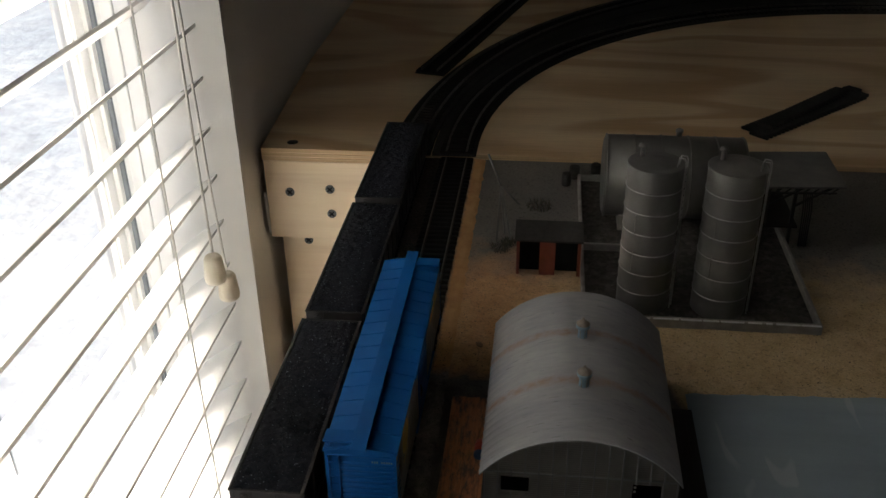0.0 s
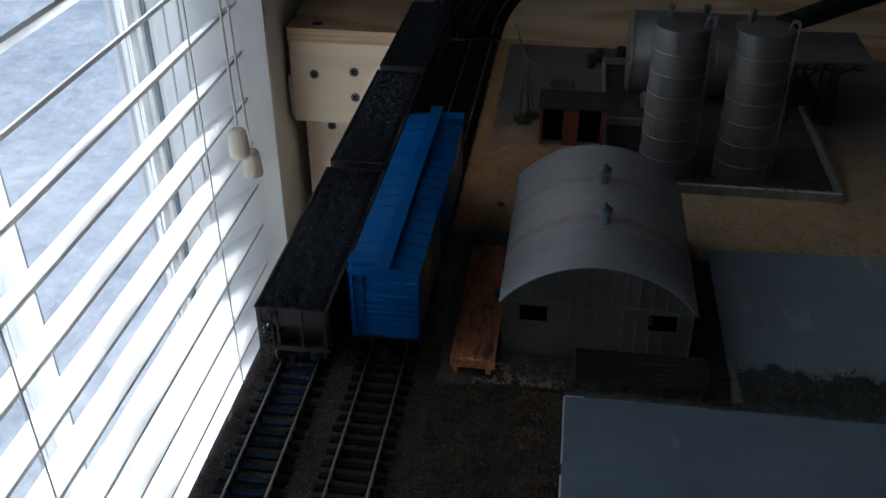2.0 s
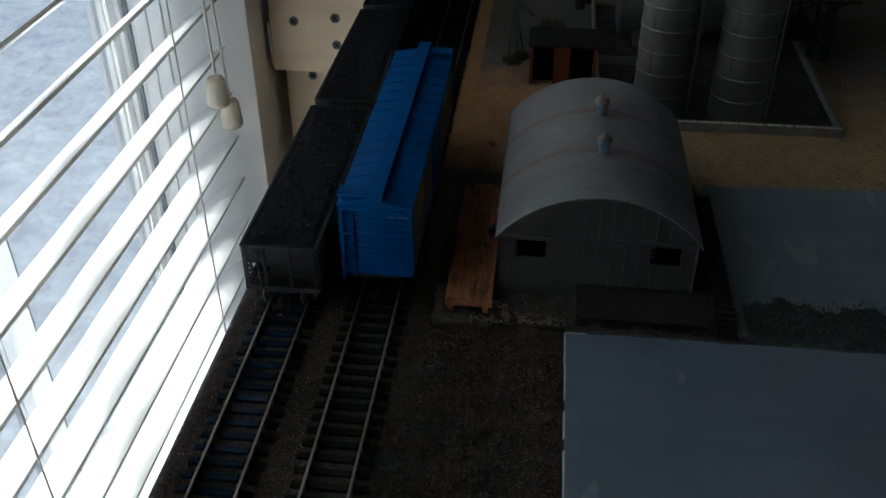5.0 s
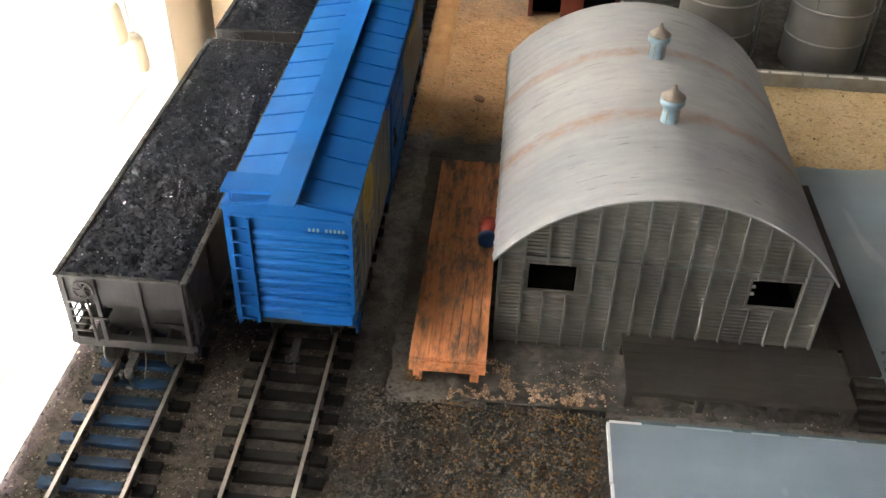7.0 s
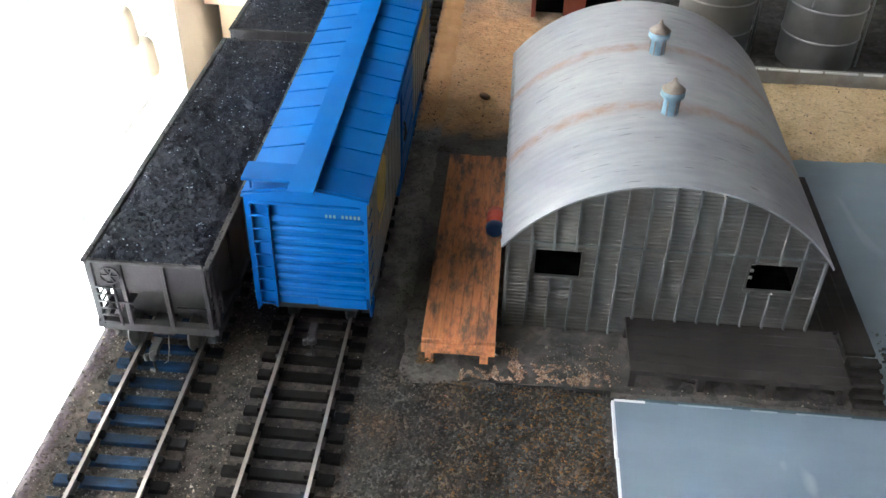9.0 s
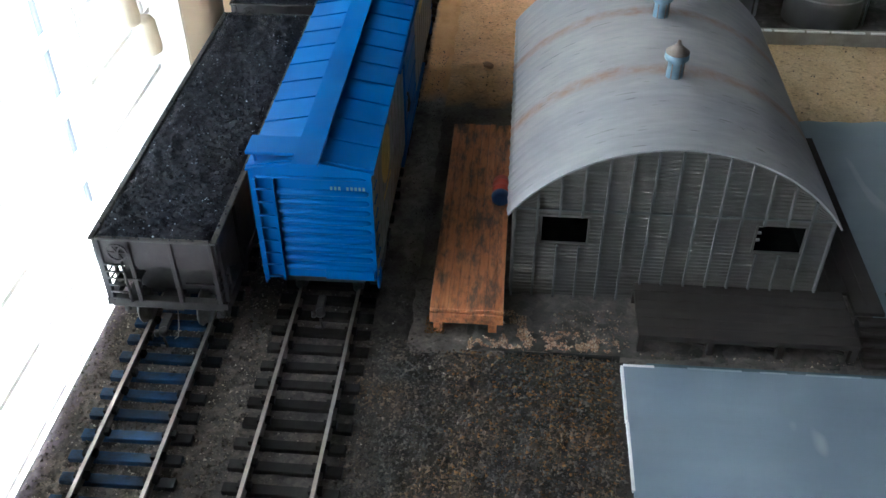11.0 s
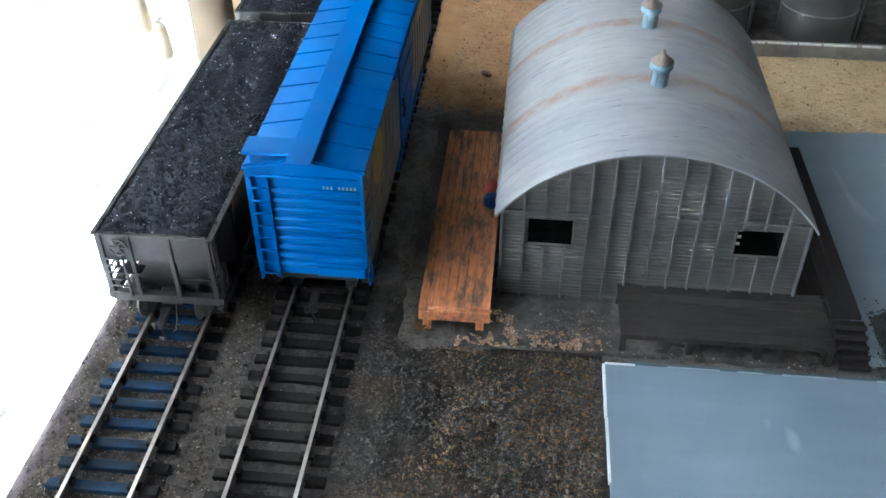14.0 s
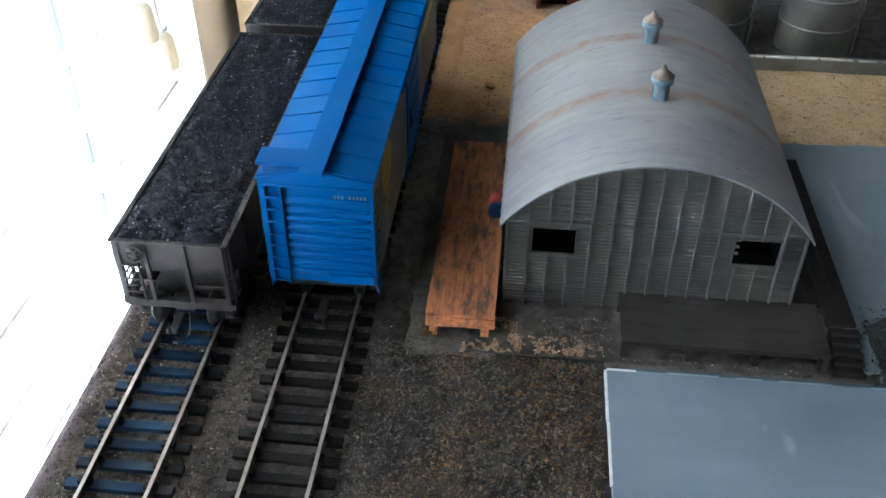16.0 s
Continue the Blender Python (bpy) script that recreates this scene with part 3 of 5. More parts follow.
structure("ground", bm, "outside", "pale sunlit gravel yard outside the window", "ground")

# White lining of the window opening.
bm = bmesh.new()
box(bm, -32.2, WALL_X - 0.02, JAMB_Y - 0.35, JAMB_Y - 0.02, -47.6, HEAD_Z - 0.4)
box(bm, -33.0, WALL_X - 0.02, NEAR_Y + 0.02, NEAR_Y + 0.4, -47.6, HEAD_Z - 0.4)
box(bm, -33.0, WALL_X - 0.02, NEAR_Y + 0.4, JAMB_Y - 0.35, -47.98, -47.6)
box(bm, -33.0, WALL_X - 0.02, NEAR_Y + 0.4, JAMB_Y - 0.35, HEAD_Z - 0.4, HEAD_Z - 0.02)
structure("trim", bm, "white", "white painted lining of the window opening", "window trim")

window = thing("window_1", (-35, 0, 20), "white vinyl sliding window with grey gaskets", "window", kind="structure")
bm = bmesh.new()
box(bm, 1.5, 2.75, 66.42, 66.95, -67.6, 37.6, 0.1)
box(bm, 0.45, 1.48, 66.2, 66.95, -67.6, 37.6, 0.12)
box(bm, -3.0, 0.4, 66.6, 66.95, -67.6, 37.6)
for y0, y1, z0, z1 in ((-19.6, -18.6, -67.6, 37.6), (-18.6, 66.2, -67.6, -64.2), (-18.6, 66.2, 34.2, 37.6)):
    box(bm, -3.0, 2.7, y0, y1, z0, z1, 0.25)
part("window_frame", bm, M["vinyl"], window)
for y0, y1, dx in ((40.5, 65.6, -1.1), (3.8, 43.3, -2.3), (-18.4, 6.6, -1.1)):
    bm = bmesh.new()
    for a, b, z0, z1 in ((y0, y0 + 2.6, -63.8, 33.8), (y1 - 2.6, y1, -63.8, 33.8), (y0 + 2.6, y1 - 2.6, -63.8, -60.6), (y0 + 2.6, y1 - 2.6, 30.6, 33.8)):
        box(bm, dx - 0.5, dx + 0.5, a, b, z0, z1, 0.15)
    sash = part("sash", bm, M["vinyl"], window)
    bm = bmesh.new()
    box(bm, dx + 0.52, dx + 0.92, y1 - 0.5, y1 + 0.55, -63.0, 33.0, 0.05)
    box(bm, dx + 0.52, dx + 0.75, y1 - 2.2, y1 - 1.7, -63.0, 33.0, 0.04)
    part("guide_rail", bm, M["vinyl"], sash)
    bm = bmesh.new()
    box(bm, dx + 0.94, dx + 1.25, y1 + 0.1, y1 + 0.5, -60.5, 30.5)
    box(bm, dx + 0.05, dx + 0.2, y0 + 2.62, y0 + 2.9, -60.5, 30.5)
    part("gasket", bm, M["gasket"], sash, "grey rubber gasket")
    bm = bmesh.new()
    box(bm, dx - 0.1, dx + 0.1, y0 + 2.65, y1 - 2.65, -60.5, 30.5)
    pane = part("pane", bm, M["glass"], sash, "clear glass pane")
    pane.visible_shadow = False

# The blind: fifty-millimetre slats, room edge tipped up, with ladder cords and a pull cord.
blind = thing("window_blind", (-29.0, 0, 51.175), "white slatted window blind, lowered with slats tipped open", "blind")
SLAT_TILT = radians(36)
slat_bm = bmesh.new()
prof = []
for k in range(9):
    u = -2.5 + 5.0 * k / 8
    prof.append((u * math.cos(SLAT_TILT), u * math.sin(SLAT_TILT) + 0.12 * (1 - (u / 2.5) ** 2)))
top = [(x, z + 0.3) for x, z in prof]
prism(slat_bm, prof + top[::-1], -19.2, 66.2)
slat_mesh = finish(slat_bm, "slat", M["slat"])
for k in range(22):
    share("slat", slat_mesh, blind, (0, 0, -1.75 - 4.255 * k))
bm = bmesh.new()
box(bm, -2.6, 2.6, -19.3, 66.3, 0.6, 4.6, 0.3)
part("headrail", bm, M["headrail"], blind)
bm = bmesh.new()
box(bm, -2.4, 2.4, -19.2, 66.2, -96.3, -94.3, 0.4)
part("bottom_rail", bm, M["slat"], blind)
for y in (55.3, 27.6, 0.0):
    for x in (2.3, -2.3):
        bm = bmesh.new()
        rod(bm, [(x, y + 0.25 * math.sin(z * 0.05), z) for z in range(1, -95, -6)], 0.07, 6)
        part("ladder_cord", bm, M["cord"], blind)

pull = thing("blind_pull_cord", (-26.0, 60.0, -8.2), "two cream blind cords with pale wooden tassel knobs", "blind cord")
for y, z in ((0.2, 2.6), (2.6, -0.5)):
    bm = bmesh.new()
    rod(bm, [(0.05, y, z + 1.6), (0.0, y * 0.75 - 0.1, z + 10), (0.0, y * 0.3, 30), (0, y * 0.15, 60.5)], 0.11, 8)
    part("cord", bm, M["cord"], pull)
    bm = bmesh.new()
    lathe(bm, [(0.28, 1.28), (0.58, 1.24), (0.74, 1.0), (0.82, 0.2), (0.9, -0.75), (0.84, -1.08), (0.6, -1.25), (0.24, -1.22)][::-1], 24, (0, y, z))
    part("tassel_knob", bm, M["knob"], pull, "pale turned wooden knob")

# The plywood table behind the module.
table = thing("plywood_table", (0, 71.2, -94.72), "raw plywood table top on pine apron boards with screws", "table")
bm = bmesh.new()
slab(bm, [(-24.62, 0), (150, 0), (150, 140), (-26.4, 140), (-25.95, 24.8)], 93.95, 95.12)
part("tabletop", bm, M["ply"], table)
bm = bmesh.new()
for z in (93.98, 94.38, 94.78):
    box(bm, -24.62, 150, -0.06, -0.01, z, z + 0.3)
part("ply_edge", bm, M["ply_edge"], table, "layered plywood edge")
bm = bmesh.new()
box(bm, -24.6, 60, 0.1, 1.9, 86.1, 93.9, 0.12)
apron = part("apron", bm, M["pine"], table, "knotty pine apron board")
bm = bmesh.new()
box(bm, -24.15, -14.0, 1.95, 3.8, -0.28, 86.0, 0.12)
leg = part("leg", bm, M["pine"], table, "pine board leg")
bm = bmesh.new()
box(bm, 120, 129, 1.95, 3.8, -0.28, 93.9, 0.12)
part("leg", bm, M["pine"], table)
bm = bmesh.new()
box(bm, 120, 129, 135, 137, -0.28, 93.9, 0.12)
part("leg", bm, M["pine"], table)
bm = bmesh.new()
box(bm, -23.6, -14.0, 135, 137, -0.28, 93.9, 0.12)
part("leg", bm, M["pine"], table)


def screw(parent, at, axis="y"):
    bm = bmesh.new()
    lathe(bm, [(0.12, 0.06), (0.34, 0.05), (0.42, 0.0), (0.42, -0.08)], 16, (0, 0, 0), axis)
    for d in ((0.2, 0.2), (0.2, -0.2)):
        beam(bm, (-d[0], -0.075, -d[1]), (d[0], -0.075, d[1]), 0.12)
    ob = part("screw", bm, M["screw"], parent, "dull zinc cross-head screw", at)
    # The cross recess is black bars, its shade put into the colour.
    ob.data.materials.append(M["dark"])
    for face in ob.data.polygons[-12:]:
        face.material_index = 1


for x, z in ((-22.4, 90.85), (-18.7, 91.25), (-18.7, 88.8)):
    screw(apron, (x, 0.1, z))
screw(leg, (-21.6, 1.93, 84.95))
bm = bmesh.new()
lathe(bm, [(0.5, 0.0), (0.5, 0.02), (0.2, 0.025)], 16)
part("screw", bm, M["truck"], table, "dark countersunk screw", (-22.1, 1.4, 95.125))
bm = bmesh.new()
beam(bm, (0, 0, 0), (0.1, 0, -4), 0.35, 0.2)
part("bracket", bm, M["vinyl"], table, "white metal bracket edge", (-24.75, 0.2, 90.6))


# ---- the model railway module ----
def lumps(x, y):
    n = noise.fractal(Vector((x * 0.35, y * 0.35, 1.7)), 0.8, 2.1, 4)
    return 0.10 * n


MOD_L, MOD_R, MOD_N, MOD_F = -13.6, 60.0, -45.0, 71.15
module = thing("layout_module", (0, 0, -6), "model railway module board with painted grey and tan ground", "layout board", kind="structure")
bm = bmesh.new()
xs = steps(MOD_L, 30, 120) + [34, 40, 50, MOD_R]
ys = [MOD_N, -30, -15, 0] + steps(8, MOD_F, 150)


def ground_z(x, y):
    rough = max(0.0, min(1.0, (x + 5.0) / 1.2))
    if (x > 1.0 and y < 26.8) or (x > 8.6 and y < 40.5):
        rough = 0.12
    if x < MOD_L + 0.1 or x > 29 or y < 8 or y > MOD_F - 0.5:
        rough = 0.0
    if -5.3 < x < 1.4 and 8 < y < 26.6:
        return 6 - 0.3
    return 6 - 0.03 + rough * lumps(x, y)


sheet(bm, xs, ys, ground_z)
part("ground_cover", bm, M["ground"], module, at=(0, 0, 0))
bm = bmesh.new()
box(bm, MOD_L, MOD_R, MOD_N, MOD_F - 0.05, 4.7, 5.8)
part("board", bm, M["edge"], module)
bm = bmesh.new()
box(bm, MOD_L - 0.03, MOD_L + 0.27, MOD_N, MOD_F - 0.02, 2.4, 5.82, 0.03)
part("edge_strip", bm, M["edge"], module, "purple-brown painted edge strip")
bm = bmesh.new()
for x0, x1, y0, y1 in ((MOD_L + 0.1, MOD_L + 2.0, MOD_N, MOD_F - 0.1), (MOD_R - 2, MOD_R, MOD_N, MOD_F - 0.1), (MOD_L + 2, MOD_R - 2, MOD_N, MOD_N + 2)):
    box(bm, x0, x1, y0, y1, -3.0, 4.68)
part("frame", bm, M["pine"], module)
for x in (MOD_L + 3, MOD_R - 6):
    for y in (MOD_N + 4, MOD_F - 8):
        bm = bmesh.new()
        box(bm, x, x + 3.5, y, y + 3.5, -89, 4.6)
        part("leg", bm, M["pine"], module)

# Ballast under the outer track, turning to dark dirt under the inner one.
bm = bmesh.new()


def strip_z(x, y):
    return 0.05 + 0.05 * noise.fractal(Vector((x * 1.3, y * 1.3, 4.0)), 0.8, 2.0, 3)


sheet(bm, steps(MOD_L - 0.06, -4.5, 70), steps(-20, 71.0, 330), lambda x, y: strip_z(x, y) - 0.2 * max(0, (x + 5.1) / 0.6) ** 2 - 0.22 * max(0, (MOD_L + 0.16 - x) / 0.22) ** 2)
tagged(part("track_bed", bm, M["bed"]), "brown ballast and dark dirt bed under the tracks", "track bed", kind="structure")

# Scrub between the track and the road.
def scrub_z(x, y):
    fade = min(1, max(0, (1.6 - x) / 0.6)) * min(1, max(0.1, (27.4 - y))) * min(1, max(0, (x + 5.5) / 1.5))
    return 0.05 - 0.14 * max(0, min(1, -(x + 4.6))) + 0.13 * noise.fractal(Vector((x * 0.7, y * 0.7, 9.0)), 0.9, 2.0, 4) * fade


bm = bmesh.new()
sheet(bm, steps(-5.6, 1.6, 60), steps(-20, 26.4, 260) + steps(26.47, 27.75, 20), lambda x, y: scrub_z(x, y) - 0.22 * min(1.0, max(0.0, (y - 26.72 - 0.12 * noise.noise(Vector((x * 1.4, 0, 5)))) / 0.2)))
tagged(part("scrub_ground", bm, M["scrub"]), "rough brown scrub ground beside the road", "ground", kind="structure")

# Roads: a smooth painted board along the front and a paved lot at the side.
road = thing("road", (0, 0, 0), "smooth blue-grey painted road slab with chipped white edge", "road", kind="structure")
bm = bmesh.new()
box(bm, 1.24, 40, -20, 26.55, -0.02, 0.14, 0.02)
part("slab", bm, M["road"], road)
bm = bmesh.new()
y = -20.0
rnd = random.Random(4)
while y < 26.3:
    l = rnd.uniform(0.5, 2.2)
    box(bm, 1.2 - rnd.uniform(0, 0.02), 1.25 + rnd.uniform(0, 0.02), y, min(26.5, y + l), 0.02, 0.15 + rnd.uniform(0, 0.015))
    y += l + rnd.choice((0.02, 0.05, 0.3, 0.7))
box(bm, 1.26, 2.1, 26.49, 26.568, 0.02, 0.155)
part("white_edge", bm, M["kerb"], road, "chipped white edge line")
bm = bmesh.new()
box(bm, 1.9, 40, 26.57, 26.69, -0.02, 0.12, 0.02)
part("kerb", bm, M["kerb_dark"], road, "dark teal painted kerb strip")
bm = bmesh.new()
rnd = random.Random(12)
x = 3.0
while x < 30:
    l = rnd.uniform(0.4, 2.6)
    box(bm, x, x + l, 26.51, 26.56, 0.02, 0.152 + rnd.uniform(0, 0.01))
    x += l + rnd.choice((0.05, 0.1, 0.5, 1.1))
part("worn_edge", bm, M["kerb_pale"], road, "pale worn edge of the slab")

lot = thing("paved_lot", (0, 0, 0), "blue-grey paved lot beside the building", "pavement", kind="structure")
bm = bmesh.new()
rnd = random.Random(8)
edge = [(8.6 + (30 - 8.6) * k / 40, 39.9 + 0.02 * (k % 3) + 0.03 * k + rnd.uniform(-0.08, 0.08)) for k in range(41)]
low = [bm.verts.new((x, 28.2 if x > 9.5 else 27.2, 0.0)) for x, y in edge]
hi = [bm.verts.new((x, y, 0.11)) for x, y in edge]
lo_t = [bm.verts.new((v.co.x, v.co.y, 0.11)) for v in low]
hi_b = [bm.verts.new((x, y, -0.05)) for x, y in edge]
for k in range(40):
    bm.faces.new((lo_t[k], lo_t[k + 1], hi[k + 1], hi[k]))
    bm.faces.new((hi[k], hi[k + 1], hi_b[k + 1], hi_b[k]))
    bm.faces.new((low[k], low[k + 1], lo_t[k + 1], lo_t[k]))
part("slab", bm, M["lot"], lot)


# ---- track ----
GAUGE = 0.86
tie_bm = bmesh.new()
box(tie_bm, -1.42, 1.42, -0.145, 0.145, 0.0, 0.17, 0.02)
tie_mesh = finish(tie_bm, "tie", M["tie"])
sheen_tie_mesh = tie_mesh.copy()
sheen_tie_mesh.materials[0] = M["tie_sheen"]
plate_bm = bmesh.new()
for sx in (-GAUGE, GAUGE):
    box(plate_bm, sx - 0.17, sx - 0.045, -0.09, 0.09, 0.17, 0.32)
    box(plate_bm, sx + 0.045, sx + 0.17, -0.09, 0.09, 0.17, 0.32)
spike_mesh = finish(plate_bm, "spike", M["tie"])
RAIL = [(-0.095, 0.0), (0.095, 0.0), (0.095, 0.03), (0.024, 0.05), (0.024, 0.15), (0.05, 0.175), (0.05, 0.22), (-0.05, 0.22), (-0.05, 0.175), (-0.024, 0.15), (-0.024, 0.05), (-0.095, 0.03)]


def rail_mesh(bm, line, off):
    """Sweep the rail section along a line of (x, y, heading)."""
    rings = []
    for x, y, a in line:
        cx, cy = math.cos(a), -math.sin(a)
        rings.append([bm.verts.new((x + (off + u) * cx, y + (off + u) * cy, 0.17 + w)) for u, w in RAIL])
    n = len(RAIL)
    for r0, r1 in zip(rings, rings[1:]):
        for k in range(n):
            bm.faces.new((r0[k], r0[(k + 1) % n], r1[(k + 1) % n], r1[k]))
    bm.faces.new(rings[0][::-1])
    bm.faces.new(rings[-1])


def track(line, z, label, seed=0, rail="rail", ties=None):
    root = thing("railway_track", (0, 0, z), label, "track", "railway tracks")
    rnd = random.Random(seed)
    for off in (-GAUGE, GAUGE):
        bm = bmesh.new()
        rail_mesh(bm, line, off)
        ob = part("rail", bm, M[rail], root)
        ob.data.materials.append(M["rail_side"] if rail == "rail" else M[rail])
        for k, face in enumerate(ob.data.polygons):
            face.material_index = 0 if k % len(RAIL) == 6 and k < len(ob.data.polygons) - 2 else 1
    run = 0.0
    for (x0, y0, a0), (x1, y1, a1) in zip(line, line[1:]):
        d = math.hypot(x1 - x0, y1 - y0)
        while run < d:
            u = run / d
            px, py, a = x0 + (x1 - x0) * u, y0 + (y1 - y0) * u, a0 + (a1 - a0) * u
            t = share("tie", ties or tie_mesh, root, (px + rnd.uniform(-0.04, 0.04), py, rnd.uniform(-0.015, 0.01)), -math.degrees(a) + rnd.uniform(-0.8, 0.8))
            if py < 31:
                share("spike", spike_mesh, t, (0, 0, 0))
            run += 0.685
        run -= d


def straight(x0, y0, x1, y1):
    a = math.atan2(x1 - x0, y1 - y0)
    return [(x0, y0, a), (x1, y1, a)]


def bend(x0, y0, r, a0, a1, n=40):
    """A right-hand bend that starts at (x0, y0), heading a0 from +y."""
    cx, cy = x0 + r * math.cos(a0), y0 - r * math.sin(a0)
    return [(cx - r * math.cos(a), cy + r * math.sin(a), a) for a in steps(a0, a1, n)]


TRK_A, TRK_B = -11.2, -7.22
track(straight(TRK_A, -16, TRK_A, 70.5), 0.05, "straight model track with worn nickel rails and black ties painted with blue sheen in ballast", seed=1, ties=sheen_tie_mesh)
track(straight(TRK_B, -16, TRK_B, 70.5), 0.03, "straight model track with nickel rails and black ties in dark dirt", seed=2)
curve_a, curve_b = bend(TRK_A, 72, 66, 0, 1.45), bend(TRK_B, 72, 48, 0, 1.5)
for line in (curve_a, curve_b):
    line.insert(0, (line[0][0], 70.6, 0.0))
    x, y, a = line[-1]
    line.append((x + 55 * math.sin(1.53), y + 55 * math.cos(1.53), 1.53))
track(curve_a, 0.71, "curved black model track on dark roadbed over plywood", 3, "dull_rail")
track(curve_b, 0.71, "curved black model track on dark roadbed over plywood", 4, "dull_rail")


def roadbed(line, width, name, label, z0=0.41):
    bm = bmesh.new()
    rings = []
    for x, y, a in line:
        c, s = math.cos(a), -math.sin(a)
        rings.append([bm.verts.new((x + u * c, y + u * s, h)) for u, h in ((-width / 2 - 0.2, z0 + 0.01), (-width / 2, z0 + 0.3), (width / 2, z0 + 0.3), (width / 2 + 0.2, z0 + 0.01))])
    for r0, r1 in zip(rings, rings[1:]):
        for k in range(4):
            bm.faces.new((r0[k], r0[(k + 1) % 4], r1[(k + 1) % 4], r1[k]))
    bm.faces.new(rings[0][::-1])
    bm.faces.new(rings[-1])
    tagged(part(name, bm, M["cork"]), label, "roadbed", "roadbed strips")


# Two strips of roadbed, butted along the line midway between the curves.
for half, label in ((0, "black roadbed under the outer curved track"), (1, "black roadbed under the inner curved track")):
    bm = bmesh.new()
    rings = []
    for (xa, ya, aa), (xb, yb, ab) in zip(curve_a, curve_b):
        pa = (xa - 1.9 * math.cos(aa), ya + 1.9 * math.sin(aa))
        pb = (xb + 1.5 * math.cos(ab), yb - 1.5 * math.sin(ab))
        u0, u1 = ((0.0, 0.49), (0.51, 1.0))[half]
        q = [(pa[0] + (pb[0] - pa[0]) * u, pa[1] + (pb[1] - pa[1]) * u) for u in (u0 - 0.02 * (1 - half), u0 + 0.02 * (1 - half), u1 - 0.02 * half, u1 + 0.02 * half)]
        rings.append([bm.verts.new((*p, h)) for p, h in zip(q, (0.42, 0.71, 0.71, 0.42))])
    for r0, r1 in zip(rings, rings[1:]):
        for k in range(4):
            bm.faces.new((r0[k], r0[(k + 1) % 4], r1[(k + 1) % 4], r1[k]))
    bm.faces.new(rings[0][::-1])
    bm.faces.new(rings[-1])
    tagged(part("roadbed", bm, M["cork"]), label, "roadbed", "roadbed strips")
spur = straight(-12.2, 91.5, -2.2, 131)
roadbed(spur, 2.9, "roadbed", "loose black roadbed strip lying on the plywood")
track(spur, 0.71, "loose length of black flexible track on the plywood", 6, "dull_rail")

# Spare strips of roadbed left in a pile.
pile = [(18.4, 78.2, 30.6, 90.0), (18.9, 76.9, 30.9, 88.6), (19.8, 78.6, 29.0, 88.6)]
for k, (x0, y0, x1, y1) in enumerate(pile):
    bm = bmesh.new()
    d = math.hypot(x1 - x0, y1 - y0)
    box(bm, -0.75, 0.75, 0, d, 0, 0.32, 0.05)
    for j in range(int(d / 0.6)):
        box(bm, -0.95, 0.95, 0.1 + j * 0.6, 0.4 + j * 0.6, 0.0, 0.2)
    ob = part("spare_track_strip", bm, M["cork"], None, "", (x0, y0, 0.41 + (0.33 if k == 2 else 0.0)))
    ob.rotation_euler = (0, 0, -math.atan2(x1 - x0, y1 - y0))
    tagged(ob, "spare black track strip lying in a pile on the plywood", "track strip", "spare track strips")


# A black train standing on a straight track at the far side of the table.
roadbed([(-7.2, 126.2, math.pi / 2), (76.0, 126.2, math.pi / 2)], 3.4, "roadbed", "straight black roadbed at the far side of the plywood")
roadbed(straight(TRK_B, 44.6, TRK_B, 71.1), 2.7, "roadbed", "black roadbed under the inner straight track", -0.17)
track([(-7.0, 126.2, math.pi / 2), (75.0, 126.2, math.pi / 2)], 0.71, "straight black model track at the far side of the plywood", 7, "dull_rail")


# ---- rolling stock ----
def bogie(root, y, z=0.47):
    """A two-axle truck under a car."""
    bm = bmesh.new()
    for sx in (-1, 1):
        x = sx * 1.28
        outline = [(-1.25, 0.25), (-1.0, 0.55), (-0.45, 0.78), (0.45, 0.78), (1.0, 0.55), (1.25, 0.25), (0.85, 0.2), (0.4, 0.02), (-0.4, 0.02), (-0.85, 0.2)]
        a = [bm.verts.new((x - 0.12, y + u, z + w)) for u, w in outline]
        b = [bm.verts.new((x + 0.12, y + u, z + w)) for u, w in outline]
        for i in range(len(a)):
            j = (i + 1) % len(a)
            bm.faces.new((a[i], a[j], b[j], b[i]))
        bm.faces.new(a)
        bm.faces.new(b[::-1])
        for u in (-1.0, 1.0):
            lathe(bm, [(0.2, -0.1), (0.2, 0.1)], 12, (x + sx * 0.1, y + u, z + 0.35), "x")
    box(bm, -1.2, 1.2, y - 0.35, y + 0.35, z + 0.35, z + 0.75)
    frame_ob = part("truck", bm, M["truck"], root, "black truck frame")
    for u in (-1.0, 1.0):
        bm = bmesh.new()
        for sx in (-1, 1):
            lathe(bm, [(0.2, -0.12), (0.52, -0.12), (0.56, -0.06), (0.48, -0.04), (0.47, 0.12), (0.2, 0.12)], 24, (sx * 0.84, y + u, z + 0.46), "x")
        rod(bm, [(-0.9, y + u, z + 0.46), (0.9, y + u, z + 0.46)], 0.09, 8)
        part("wheelset", bm, M["wheel"], frame_ob, "worn steel wheels on an axle")


def coupler(root, y, s):
    bm = bmesh.new()
    box(bm, -0.1, 0.1, min(y, y + s * 0.62), max(y, y + s * 0.62), 1.02, 1.18)
    lathe(bm, [(0.08, 1.0), (0.13, 1.02), (0.14, 1.1), (0.13, 1.18), (0.08, 1.2)], 14, (0.05, y + s * 0.66, 0.0))
    lathe(bm, [(0.04, 1.0), (0.07, 1.02), (0.07, 1.18), (0.04, 1.2)], 12, (-0.12, y + s * 0.74, 0.0))
